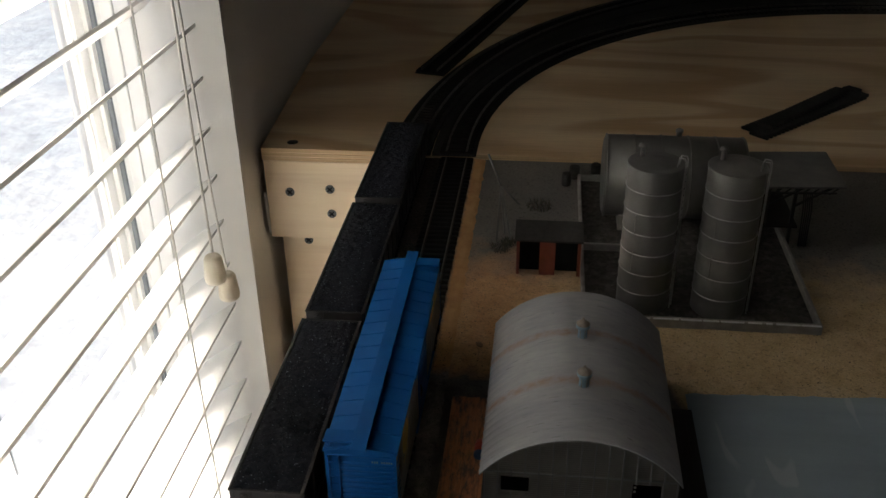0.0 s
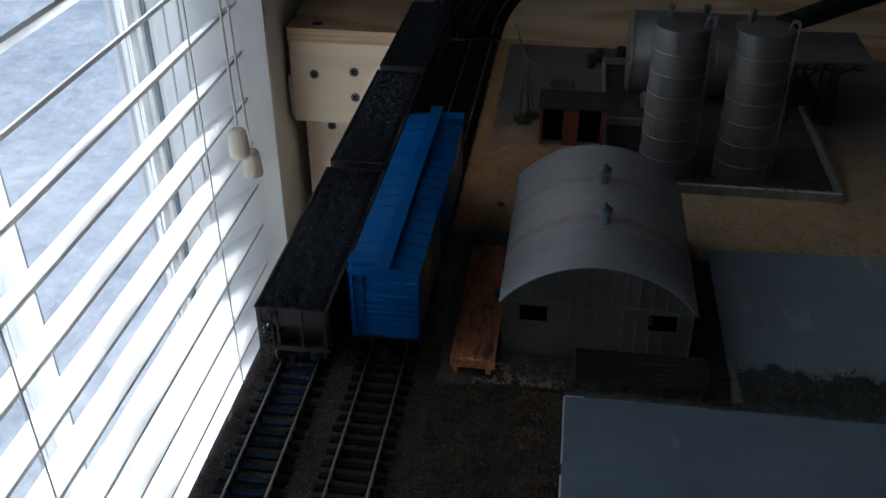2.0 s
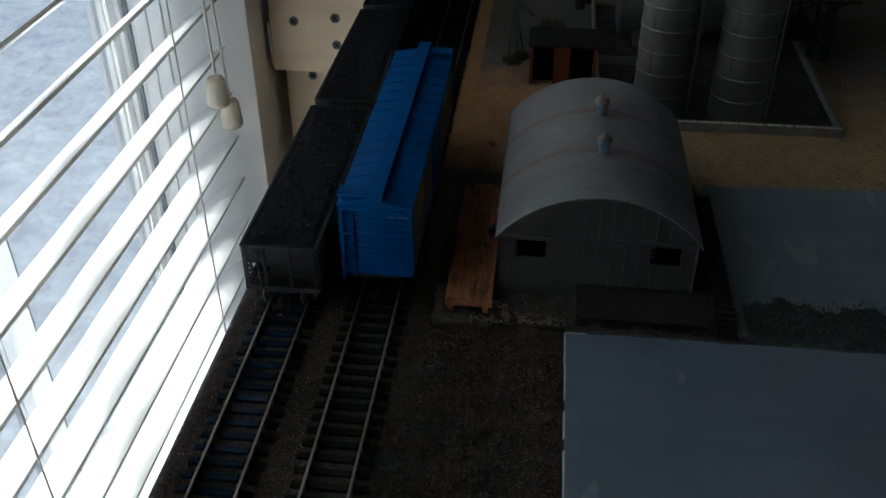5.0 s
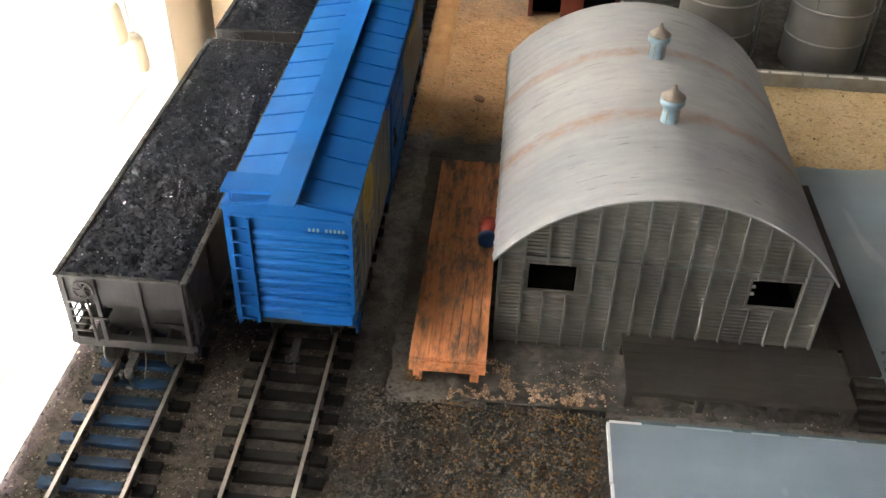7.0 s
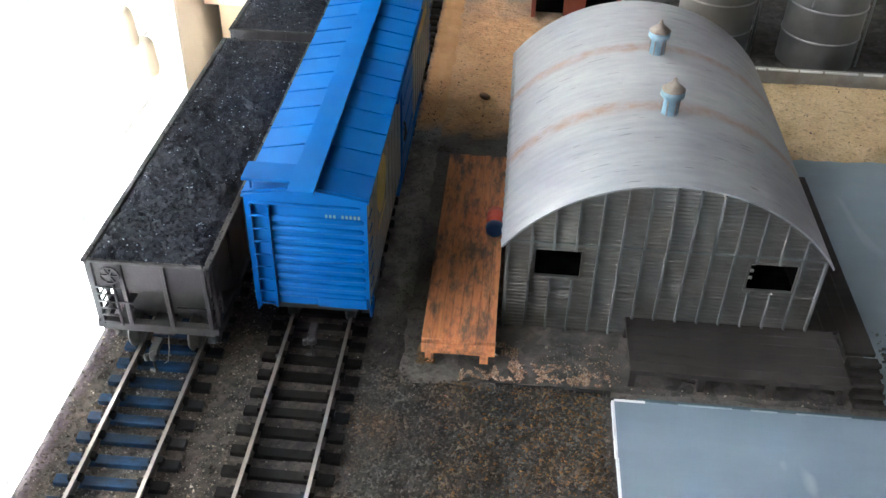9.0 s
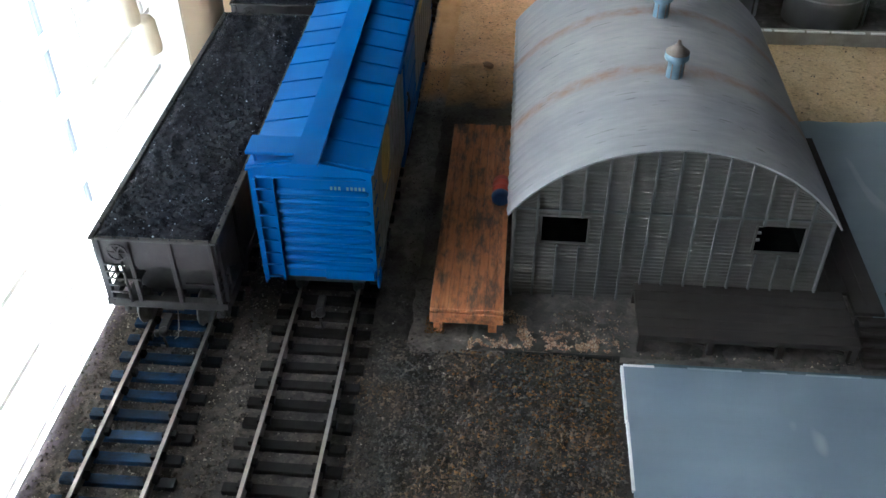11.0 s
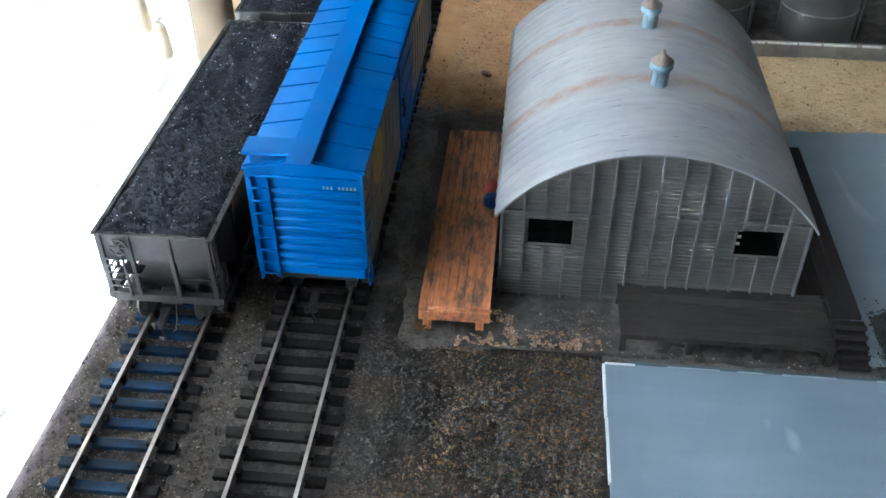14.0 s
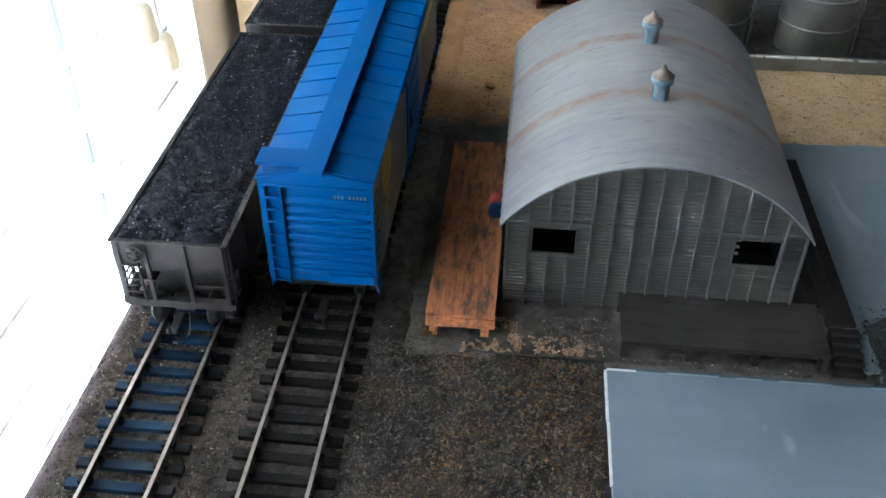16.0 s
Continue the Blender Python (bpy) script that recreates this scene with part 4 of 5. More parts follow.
    rod(bm, [(0.05, y + s * 0.75, 0.95), (0.08, y + s * 0.72, 0.6), (-0.15, y + s * 0.6, 0.5)], 0.04, 6)
    part("coupler", bm, M["truck"], root)


def hopper_car(y0, length, label, seed):
    """An open coal hopper: sides with posts, sloping end sheets, ladders, coal load."""
    root = thing("hopper_car", (TRK_A - 0.06, y0, 0), label, "hopper car", "coal hoppers")
    w, top, bot = 1.58, 3.72, 1.3
    L = length
    for sx in (-1, 1):
        bm = bmesh.new()
        rim = [(0.08, top - 0.06), (0.08, 2.75), (2.0, 1.5), (L - 2.0, 1.5), (L - 0.08, 2.75), (L - 0.08, top - 0.06)]
        inner = [bm.verts.new((sx * w - 0.05, y, z)) for y, z in rim]
        outer = [bm.verts.new((sx * w + 0.05, y, z)) for y, z in rim]
        for i in range(6):
            bm.faces.new((inner[i], inner[i - 1], outer[i - 1], outer[i]))
        bm.faces.new(inner)
        bm.faces.new(outer[::-1])
        side = part("side", bm, M["hopper"], root)
        n = 9
        for k in range(n):
            y = 0.25 + (L - 0.5) * k / (n - 1)
            bm = bmesh.new()
            box(bm, -0.05, 0.05, -0.08, 0.08, 0, top - 1.5, 0.015)
            part("post", bm, M["hopper"], side, at=(sx * (w + 0.09), y, 1.42))
        bm = bmesh.new()
        box(bm, -0.1, 0.1, 0.05, L - 0.05, 1.35, 1.56)
        part("side_sill", bm, M["hopper"], side, at=(sx * w, 0, 0))
    bm = bmesh.new()
    for x0, x1, a, b in ((-w - 0.13, -w + 0.04, 0, L), (w - 0.04, w + 0.13, 0, L), (-w + 0.04, w - 0.04, 0, 0.13), (-w + 0.04, w - 0.04, L - 0.13, L)):
        box(bm, x0, x1, a, b, top - 0.09, top, 0.03)
    part("top_rim", bm, M["truck"], root, "coal-blackened top rim")
    for s, ye in ((1, 0.0), (-1, L)):
        def yy(d):
            return ye + s * d
        bm = bmesh.new()
        a, b = sorted((yy(0.08), yy(0.16)))
        box(bm, -w + 0.06, w - 0.06, a, b, 2.75, top - 0.08)
        end = part("end_sheet", bm, M["hopper"], root)
        bm = bmesh.new()
        q = [bm.verts.new(p) for p in ((-w + 0.1, yy(0.16), 2.76), (w - 0.1, yy(0.16), 2.76), (w - 0.1, yy(2.6), 1.15), (-w + 0.1, yy(2.6), 1.15), (-w + 0.1, yy(0.26), 2.76), (w - 0.1, yy(0.26), 2.76), (w - 0.1, yy(2.7), 1.15), (-w + 0.1, yy(2.7), 1.15))]
        for f in ((0, 1, 2, 3), (7, 6, 5, 4), (0, 4, 5, 1), (1, 5, 6, 2), (2, 6, 7, 3), (3, 7, 4, 0)):
            bm.faces.new([q[i] for i in f])
        part("slope_sheet", bm, M["truck"], root)
        bm = bmesh.new()
        a, b = sorted((yy(0.8), yy(0.9)))
        x0, x1 = sorted((-s * 0.95, s * (w - 0.06)))
        box(bm, x0, x1, a, b, 1.2, 2.4)
        part("end_bulkhead", bm, M["truck"], root)
        bm = bmesh.new()
        a, b = sorted((yy(0.42), yy(0.5)))
        x0, x1 = sorted((s * 0.45, s * (w - 0.06)))
        box(bm, x0, x1, a, b, 1.78, 1.9, 0.02)
        part("cross_member", bm, M["hopper"], end)
        bm = bmesh.new()
        rod(bm, [(s * 0.25, yy(0.05), 1.25), (s * 0.3, yy(-0.2), 0.95), (s * 0.26, yy(-0.34), 0.62), (s * 0.14, yy(-0.3), 0.5)], 0.018, 6)
        part("air_hose", bm, M["wheel"], root, "thin grey air hose")
        bm = bmesh.new()
        a, b = sorted((yy(0.05), yy(0.3)))
        box(bm, -w, w, a, b, 1.28, 1.55, 0.03)
        part("end_sill", bm, M["truck"], root)
        for x in (-0.72, 0.42, 1.5, -1.52):
            bm = bmesh.new()
            a, b = sorted((yy(0.03), yy(0.17)))
            box(bm, x - 0.06, x + 0.06, a, b, 1.5, top - 0.1, 0.015)
            part("end_post", bm, M["hopper"], end)
        for k in range(6):
            bm = bmesh.new()
            rod(bm, [(-w + 0.1, yy(0.02), 1.62 + 0.24 * k), (-w + 0.62, yy(0.02), 1.62 + 0.24 * k)], 0.03, 6)
            part("grab_iron", bm, M["hopper"], end)
        bm = bmesh.new()
        rod(bm, [(-w + 0.62, yy(0.02), 1.5), (-w + 0.62, yy(0.02), 2.9)], 0.03, 6)
        rod(bm, [(-0.98, yy(0.04), 1.5), (-0.98, yy(0.04), 3.4)], 0.045, 6)
        part("brake_staff", bm, M["hopper"], end)
        bm = bmesh.new()
        for k in range(20):
            u, v = 2 * math.pi * k / 20, 2 * math.pi * (k + 1) / 20
            beam(bm, (0.26 * math.cos(u), 0, 0.26 * math.sin(u)), (0.26 * math.cos(v), 0, 0.26 * math.sin(v)), 0.05)
        for k in range(3):
            u = math.pi * k / 3
            beam(bm, (-0.26 * math.cos(u), 0, -0.26 * math.sin(u)), (0.26 * math.cos(u), 0, 0.26 * math.sin(u)), 0.04)
        part("brake_wheel", bm, M["hopper"], end, at=(-0.98, yy(-0.05), 3.3))
        bm = bmesh.new()
        a, b = sorted((yy(0.0), yy(0.4)))
        box(bm, -1.2, -0.55, a, b, 2.3, 2.36)
        part("brake_step", bm, M["hopper"], end)
        for sx in (-1, 1):
            bm = bmesh.new()
            box(bm, sx * w - 0.05, sx * w + 0.05, min(yy(0.75), yy(0.85)), max(yy(0.75), yy(0.85)), 1.5, 2.4)
            part("corner_post", bm, M["hopper"], end)
            for k in range(4):
                bm = bmesh.new()
                rod(bm, [(sx * w, yy(0.08), 1.75 + 0.26 * k), (sx * w, yy(0.8), 1.75 + 0.26 * k)], 0.035, 6)
                part("grab_iron", bm, M["hopper"], end)
        coupler(root, ye, -s)
        bogie(root, yy(1.62))
    bm = bmesh.new()
    box(bm, -0.3, 0.3, 0.3, L - 0.3, 1.0, 1.35)
    part("centre_sill", bm, M["truck"], root)
    for y in (L * 0.36, L * 0.64):
        bm = bmesh.new()
        q = [bm.verts.new(p) for p in ((-1.4, y - 1.5, 1.6), (1.4, y - 1.5, 1.6), (1.4, y + 1.5, 1.6), (-1.4, y + 1.5, 1.6), (-1.2, y - 0.5, 0.65), (1.2, y - 0.5, 0.65), (1.2, y + 0.5, 0.65), (-1.2, y + 0.5, 0.65))]
        for f in ((0, 1, 2, 3), (7, 6, 5, 4), (0, 4, 5, 1), (1, 5, 6, 2), (2, 6, 7, 3), (3, 7, 4, 0)):
            bm.faces.new([q[i] for i in f])
        part("hopper_bay", bm, M["truck"], root)
    # The coal: a rough heap with loose lumps.
    bm = bmesh.new()

    def heap(x, y):
        rim = min((w - abs(x)) / 0.35, y / 0.4, (L - y) / 0.4, 1.0)
        n = noise.fractal(Vector((x * 2.2, y * 2.2, seed)), 0.7, 2.1, 4)
        return 3.63 + 0.13 * max(rim, 0) + 0.075 * n

    sheet(bm, steps(-w + 0.03, w - 0.03, 44), steps(0.12, L - 0.12, 190), heap)
    load = part("coal_load", bm, M["coal_dust"], root, "black coal load with painted glints and blue cast")
    rnd = random.Random(seed)
    vs, fs = [], []
    for k in range(9600):
        x, y, r = rnd.uniform(-w + 0.05, w - 0.05), rnd.uniform(0.1, L - 0.1), rnd.uniform(0.012, 0.036)
        if k >= 9200:
            # Lumps spilled on the rim.
            if rnd.random() < 0.8:
                x = rnd.choice((-1, 1)) * (w + rnd.uniform(-0.08, 0.09))
            else:
                y = rnd.choice((rnd.uniform(0.02, 0.16), L - rnd.uniform(0.02, 0.16)))
        c = Vector((x, y, max(heap(x, y), top if k >= 9200 else 0.0) + r * 0.3))
        n0 = len(vs)
        for d in ((1, 0, 0), (-1, 0, 0), (0, 1, 0), (0, -1, 0), (0, 0, 1), (0, 0, -1)):
            v = Vector(d) + Vector([rnd.uniform(-0.45, 0.45) for _ in range(3)])
            vs.append(tuple((c + v * r) * CM))
        fs += [tuple(n0 + i for i in f) for f in ((0, 2, 4), (2, 1, 4), (1, 3, 4), (3, 0, 4), (2, 0, 5), (1, 2, 5), (3, 1, 5), (0, 3, 5))]
    me = bpy.data.meshes.new("loose_coal")
    me.from_pydata(vs, [], fs)
    me.materials.append(M["coal"])
    ob = new("loose_coal", me)
    ob.parent = load
    tagged(ob, kind="stuff")
    return root


hopper_car(26.55, 13.6, "dusty black open hopper car loaded with coal", 11)
hopper_car(40.9, 13.9, "dusty black open hopper car, second of the coal string", 12)
hopper_car(55.6, 14.3, "dusty black open hopper car at the foot of the curve", 13)


def boxcar():
    L, w, bot, eave, ridge = 16.5, 1.59, 1.84, 5.38, 5.66
    root = thing("boxcar", (-7.17, 27.62, 0), "bright blue model boxcar with grey sides and ribbed ends", "boxcar")
    bm = bmesh.new()
    prism(bm, [(-w + 0.03, bot), (w - 0.03, bot), (w - 0.03, eave - 0.03), (0, ridge - 0.04), (-w + 0.03, eave - 0.03)], 0.06, L - 0.06)
    part("body", bm, M["blue"], root)
    for sx in (-1, 1):
        bm = bmesh.new()
        box(bm, min(sx * w, sx * (w - 0.04)), max(sx * w, sx * (w - 0.04)), 0.08, L - 0.08, bot + 0.02, eave - 0.12)
        ribs = []
        for k in range(23):
            y = 0.4 + (L - 0.8) * k / 22
            if 6.6 < y < 10:
                continue
            ribs.append(y)
        side = part("side", bm, M["grey_side"], root, "weathered grey riveted side")
        for y in ribs:
            bm = bmesh.new()
            box(bm, min(sx * w, sx * (w + 0.025)), max(sx * w, sx * (w + 0.025)), y - 0.03, y + 0.03, bot + 0.1, eave - 0.16)
            part("side_rib", bm, M["grey_side"], side)
        bm = bmesh.new()
        a, b = sorted((sx * (w - 0.01), sx * (w + 0.07)))
        box(bm, a, b, 6.8, 9.7, bot - 0.02, eave - 0.2, 0.02)
        for z in (2.6, 3.5, 4.4):
            a2, b2 = sorted((sx * (w + 0.06), sx * (w + 0.1)))
            box(bm, a2, b2, 6.95, 9.55, z, z + 0.1)
        door = part("door", bm, M["blue"], root, "blue sliding door")
        bm = bmesh.new()
        rod(bm, [(sx * (w + 0.09), 7.1, 3.0), (sx * (w + 0.14), 7.15, 3.3), (sx * (w + 0.09), 7.1, 3.7)], 0.05, 6)
        part("handle", bm, M["truck"], door)
        for z in (bot + 0.02, eave - 0.17):
            bm = bmesh.new()
            a3, b3 = sorted((sx * w, sx * (w + 0.11)))
            box(bm, a3, b3, 5.6, 12.6, z - 0.05, z + 0.03)
            part("door_rail", bm, M["blue"], root)
        a4, b4 = sorted((sx * (w + 0.026), sx * (w + 0.034)))
        bm = bmesh.new()
        lathe(bm, [(0.56, 0.0), (0.56, 0.01), (0.83, 0.01), (0.83, 0.0)], 36, (a4, 2.4, 4.42), "x", False)
        box(bm, a4, b4, 2.05, 2.75, 4.3, 4.54)
        part("emblem", bm, M["yellow"], side, "round ochre emblem")
        for z0, z1, y0, y1 in ((3.3, 3.42, 1.7, 3.1), (4.3, 4.7, 11.6, 14.6)):
            bm = bmesh.new()
            box(bm, a4, b4, y0, y1, z0, z1)
            part("lettering", bm, M["yellow"], side, "yellow lettering block")
        for ye in (0.35, L - 0.35):
            for k in range(7):
                z = bot + 0.25 + 0.45 * k
                bm = bmesh.new()
                rod(bm, [(sx * (w + 0.01), ye - 0.22, z), (sx * (w + 0.035), ye - 0.22, z), (sx * (w + 0.035), ye + 0.22, z), (sx * (w + 0.01), ye + 0.22, z)], 0.015, 6)
                part("grab_iron", bm, M["blue"], side)
            bm = bmesh.new()
            rod(bm, [(sx * w, ye - 0.2, bot), (sx * w, ye - 0.2, bot - 0.4), (sx * w, ye + 0.2, bot - 0.4), (sx * w, ye + 0.2, bot)], 0.04, 6)
            part("stirrup_step", bm, M["blue"], root)
    for s, ye in ((1, 0.0), (-1, L)):
        bm = bmesh.new()
        a, b = sorted((ye + s * 0.0, ye + s * 0.1))
        prism(bm, [(-w, bot), (w, bot), (w, eave), (0, ridge - 0.02), (-w, eave)], a, b)
        end = part("end_panel", bm, M["blue"], root)
        for k in range(9):
            z = 2.2 + 0.315 * k
            bm = bmesh.new()
            lathe(bm, [(0.03, -1.0), (0.1, -0.9), (0.11, 0.0), (0.1, 1.42), (0.05, 1.5)] if s > 0 else [(0.05, -1.5), (0.1, -1.42), (0.11, 0.0), (0.1, 0.9), (0.03, 1.0)], 12, (0, ye + s * 0.025, z), "x")
            part("rib", bm, M["blue"], end)
        bm = bmesh.new()
        lathe(bm, [(0.01, -1.45), (0.05, -1.3), (0.05, 1.3), (0.01, 1.45)], 8, (0, ye, 5.16), "x")
        part("rib", bm, M["blue"], end)
        for x in (-w + 0.16, -w + 0.62):
            bm = bmesh.new()
            box(bm, s * x - 0.035, s * x + 0.035, min(ye, ye - s * 0.14), max(ye, ye - s * 0.14), bot - 0.06, eave - 0.25)
            part("ladder_stile", bm, M["blue"], end)
        for k in range(8):
            z = bot + 0.05 + 0.42 * k
            bm = bmesh.new()
            rod(bm, [(s * (-w + 0.14), ye - s * 0.12, z), (s * (-w + 0.64), ye - s * 0.12, z)], 0.028, 6)
            part("ladder_rung", bm, M["blue"], end)
        bm = bmesh.new()
        box(bm, s * 0.86 - 0.68, s * 0.86 + 0.68, min(ye, ye - s * 0.13), max(ye, ye - s * 0.13), bot + 0.04, bot + 0.36, 0.03)
        part("brake_platform", bm, M["blue"], end)
        bm = bmesh.new()
        x = 0.55 * s
        for k in range(9):
            if k == 3:
                continue
            u = x + s * 0.105 * k
            box(bm, u - 0.028, u + 0.028, min(ye - s * 0.06, ye - s * 0.075), max(ye - s * 0.06, ye - s * 0.075), 4.87, 4.965)
        part("lettering", bm, M["pale"], end, "small pale lettering")
        coupler(root, ye, -s)
        bogie(root, ye + s * 2.3)
    # Roof: raised seams between panels, wide running board with end platforms.
    bm = bmesh.new()
    prism(bm, [(-w - 0.06, eave - 0.06), (-w - 0.06, eave), (0, ridge + 0.02), (w + 0.06, eave), (w + 0.06, eave - 0.06), (0, ridge - 0.06)], -0.03, L + 0.03)
    roof = part("roof", bm, M["blue"], root)
    n = 15
    for k in range(n + 1):
        y = 0.1 + (L - 0.2) * k / n
        for sx in (-1, 1):
            bm = bmesh.new()
            beam(bm, (sx * 0.3, y, ridge - 0.02), (sx * (w + 0.05), y, eave + 0.02), 0.07, 0.05)
            part("roof_seam", bm, M["blue"], roof)
    bm = bmesh.new()
    box(bm, -0.34, 0.34, -0.42, L + 0.42, ridge + 0.1, ridge + 0.19, 0.012)
    board = part("running_board", bm, M["blue"], root)
    for k in range(9):
        y = 0.2 + (L - 0.4) * k / 8
        bm = bmesh.new()
        box(bm, -0.3, 0.3, y - 0.05, y + 0.05, ridge - 0.04, ridge + 0.1)
        part("saddle", bm, M["blue"], board)
    for s, ye in ((1, 0.0), (-1, L)):
        bm = bmesh.new()
        x0, x1 = sorted((-s * 0.36, -s * (w + 0.06)))
        a, b = sorted((ye + s * 0.18, ye + s * 0.98))
        box(bm, x0, x1, a, b, eave + 0.3, eave + 0.39, 0.012)
        part("lateral_board", bm, M["blue"], root)
        bm = bmesh.new()
        for u in (0.3, 0.85):
            beam(bm, (-s * (w - 0.15), ye + s * u, eave), (-s * (w - 0.15), ye + s * u, eave + 0.3), 0.06)
        part("board_bracket", bm, M["blue"], root)
    bm = bmesh.new()
    box(bm, -0.35, 0.35, 0.4, L - 0.4, 1.35, bot)
    box(bm, -1.2, 1.2, 0.2, 0.5, 1.5, bot)
    box(bm, -1.2, 1.2, L - 0.5, L - 0.2, 1.5, bot)
    part("underframe", bm, M["truck"], root)


boxcar()


# ---- the quonset warehouse ----
QX, QZ, QR, QY0, QY1 = 2.46, -0.15, 5.55, 29.35, 41.4


def arch(x):
    return QZ + math.sqrt(max(0.01, QR * QR - (x - QX) ** 2))


def quonset():
    root = thing("quonset_warehouse", (QX, QY0, 0), "silver arched-roof metal warehouse with grey sheet ends and rust bands", "warehouse")
    half, depth = 4.34, QY1 - QY0
    bm = bmesh.new()
    a0 = math.asin(4.53 / QR)
    rows = []
    ys = steps(-0.14, depth + 0.14, 330)
    for y in ys:
        wave = 2.0 * (0.5 + 0.5 * math.sin(2 * math.pi * y / 0.52)) ** 3 - 0.6

        def rad(a, h):
            # The ribs stand out most along the track-side eave.
            return QR + h + wave * (0.0012 + 0.014 * max(0.0, -a / a0) ** 2)

        rows.append([(math.sin(a) * rad(a, h), y, QZ + math.cos(a) * rad(a, h)) for h, aa in ((0.0, 1), (0.05, -1)) for a in [aa * t for t in steps(-a0, a0, 40)]])
    rings = [[bm.verts.new(p) for p in row] for row in rows]
    n = len(rings[0])
    for r0, r1 in zip(rings, rings[1:]):
        for k in range(n):
            bm.faces.new((r0[k], r0[(k + 1) % n], r1[(k + 1) % n], r1[k])).smooth = k not in (40, n - 1)
    bm.faces.new(rings[0])
    bm.faces.new(rings[-1][::-1])
    part("roof", bm, M["roof"], root)
    for sx in (-1, 1):
        bm = bmesh.new()
        box(bm, sx * half - 0.06, sx * half + 0.06, 0.08, depth - 0.08, 0.0, 3.25)
        part("side_wall", bm, M["gable"], root)
    # Gable: fine horizontal corrugation, two window openings, vertical battens.
    openings = ((-3.6, -2.26), (2.33, 3.69))
    sill, head = 2.06, 3.05
    cols = sorted(set([-half + 2 * half * k / 14 for k in range(15)] + [c for o in openings for c in o]))
    for ya, s in ((0.0, 1), (depth, -1)):
        bm = bmesh.new()
        pitch = 0.126
        levels = [(pitch * (j + d), out) for j in range(43) for d, out in ((0.0, 0.024), (0.48, 0.024), (0.64, 0.0), (0.86, 0.0))]
        for c0, c1 in zip(cols, cols[1:]):
            cm = (c0 + c1) / 2
            hole = s == 1 and any(a < cm < b for a, b in openings)
            prev = None
            for z, out in levels:
                t0, t1 = arch(QX + c0) - 0.02, arch(QX + c1) - 0.02
                zz0, zz1 = min(z, t0), min(z, t1)
                y = ya - out * s
                cur = (bm.verts.new((c0, y, zz0)), bm.verts.new((c1, y, zz1)))
                if prev and not (hole and sill <= z - 0.03 and z <= head + 0.02) and (zz0 - prev[0].co.z > 1e-4 or zz1 - prev[1].co.z > 1e-4):
                    bm.faces.new((prev[0], prev[1], cur[1], cur[0]))
                prev = cur
        bmesh.ops.remove_doubles(bm, verts=bm.verts, dist=1e-4)
        gable = part("gable_wall", bm, M["gable"], root, "grey corrugated sheet end wall")
        if s == 1:
            for c0, c1 in openings:
                bm = bmesh.new()
                for x0, x1, z0, z1 in ((c0, c1, sill - 0.03, sill + 0.03), (c0, c1, head - 0.03, head + 0.03), (c0 - 0.03, c0 + 0.03, sill, head), (c1 - 0.03, c1 + 0.03, sill, head)):
                    box(bm, x0, x1, -0.05, 0.05, z0, z1)
                win = part("window", bm, M["gable"], gable)
                # Black-painted box behind the opening, in place of real interior shade.
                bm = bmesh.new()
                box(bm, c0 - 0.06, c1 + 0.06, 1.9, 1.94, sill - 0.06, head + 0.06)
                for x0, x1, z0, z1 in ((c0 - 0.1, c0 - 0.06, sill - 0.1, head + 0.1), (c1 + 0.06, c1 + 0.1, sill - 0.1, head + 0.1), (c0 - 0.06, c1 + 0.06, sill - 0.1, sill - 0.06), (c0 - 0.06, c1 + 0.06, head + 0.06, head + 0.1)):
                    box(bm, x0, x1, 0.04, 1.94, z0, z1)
                part("dark_interior", bm, M["dark"], win, "black box standing in for the unlit interior")
                if c0 > 0:
                    for j in range(3):
                        bm = bmesh.new()
                        box(bm, c0 + 0.12, c0 + 0.22, 0.2, 0.26, 2.3 + 0.25 * j, 2.37 + 0.25 * j)
                        part("crate", bm, M["stone"], win, "pale stacked boxes inside")
        for k in range(15):
            x = -half + 2 * half * k / 14
            segs = [(0.0, arch(QX + x) - 0.05)]
            if s == 1:
                for c0, c1 in openings:
                    if c0 + 0.02 < x < c1 - 0.02:
                        segs = [(0.0, sill - 0.02), (head + 0.02, arch(QX + x) - 0.05)]
            for z0, z1 in segs:
                bm = bmesh.new()
                a, b = sorted((ya - s * 0.13, ya + s * 0.01))
                box(bm, x - 0.032, x + 0.032, a, b, z0, z1)
                part("batten", bm, M["batten"], gable)
        bm = bmesh.new()
        a, b = sorted((ya - s * 0.11, ya + s * 0.01))
        box(bm, -half, half, a, b, 3.26, 3.31)
        part("cross_batten", bm, M["batten"], gable)
    for y in (4.15, 8.2):
        bm = bmesh.new()
        lathe(bm, [(0.3, 0.0), (0.25, 0.08), (0.23, 0.4), (0.24, 0.55), (0.35, 0.66), (0.36, 0.84)], 20, (0.1, y - 0.3, 5.36))
        vent = part("roof_vent", bm, M["vent"], root, "pale blue turret ventilator")
        for k in range(6):
            bm = bmesh.new()
            a = math.pi * k / 3
            beam(bm, (0.1 + 0.245 * math.cos(a), y - 0.3 + 0.245 * math.sin(a), 5.4), (0.1 + 0.245 * math.cos(a), y - 0.3 + 0.245 * math.sin(a), 5.92), 0.03)
            part("vent_fin", bm, M["rust"], vent)
        bm = bmesh.new()
        lathe(bm, [(0.34, 0.82), (0.35, 0.87), (0.14, 1.04), (0.07, 1.1), (0.05, 1.2), (0.01, 1.24)], 20, (0.1, y - 0.3, 5.36))
        part("vent_cap", bm, M["rust"], vent, "rusty conical cap")


quonset()

bm = bmesh.new()


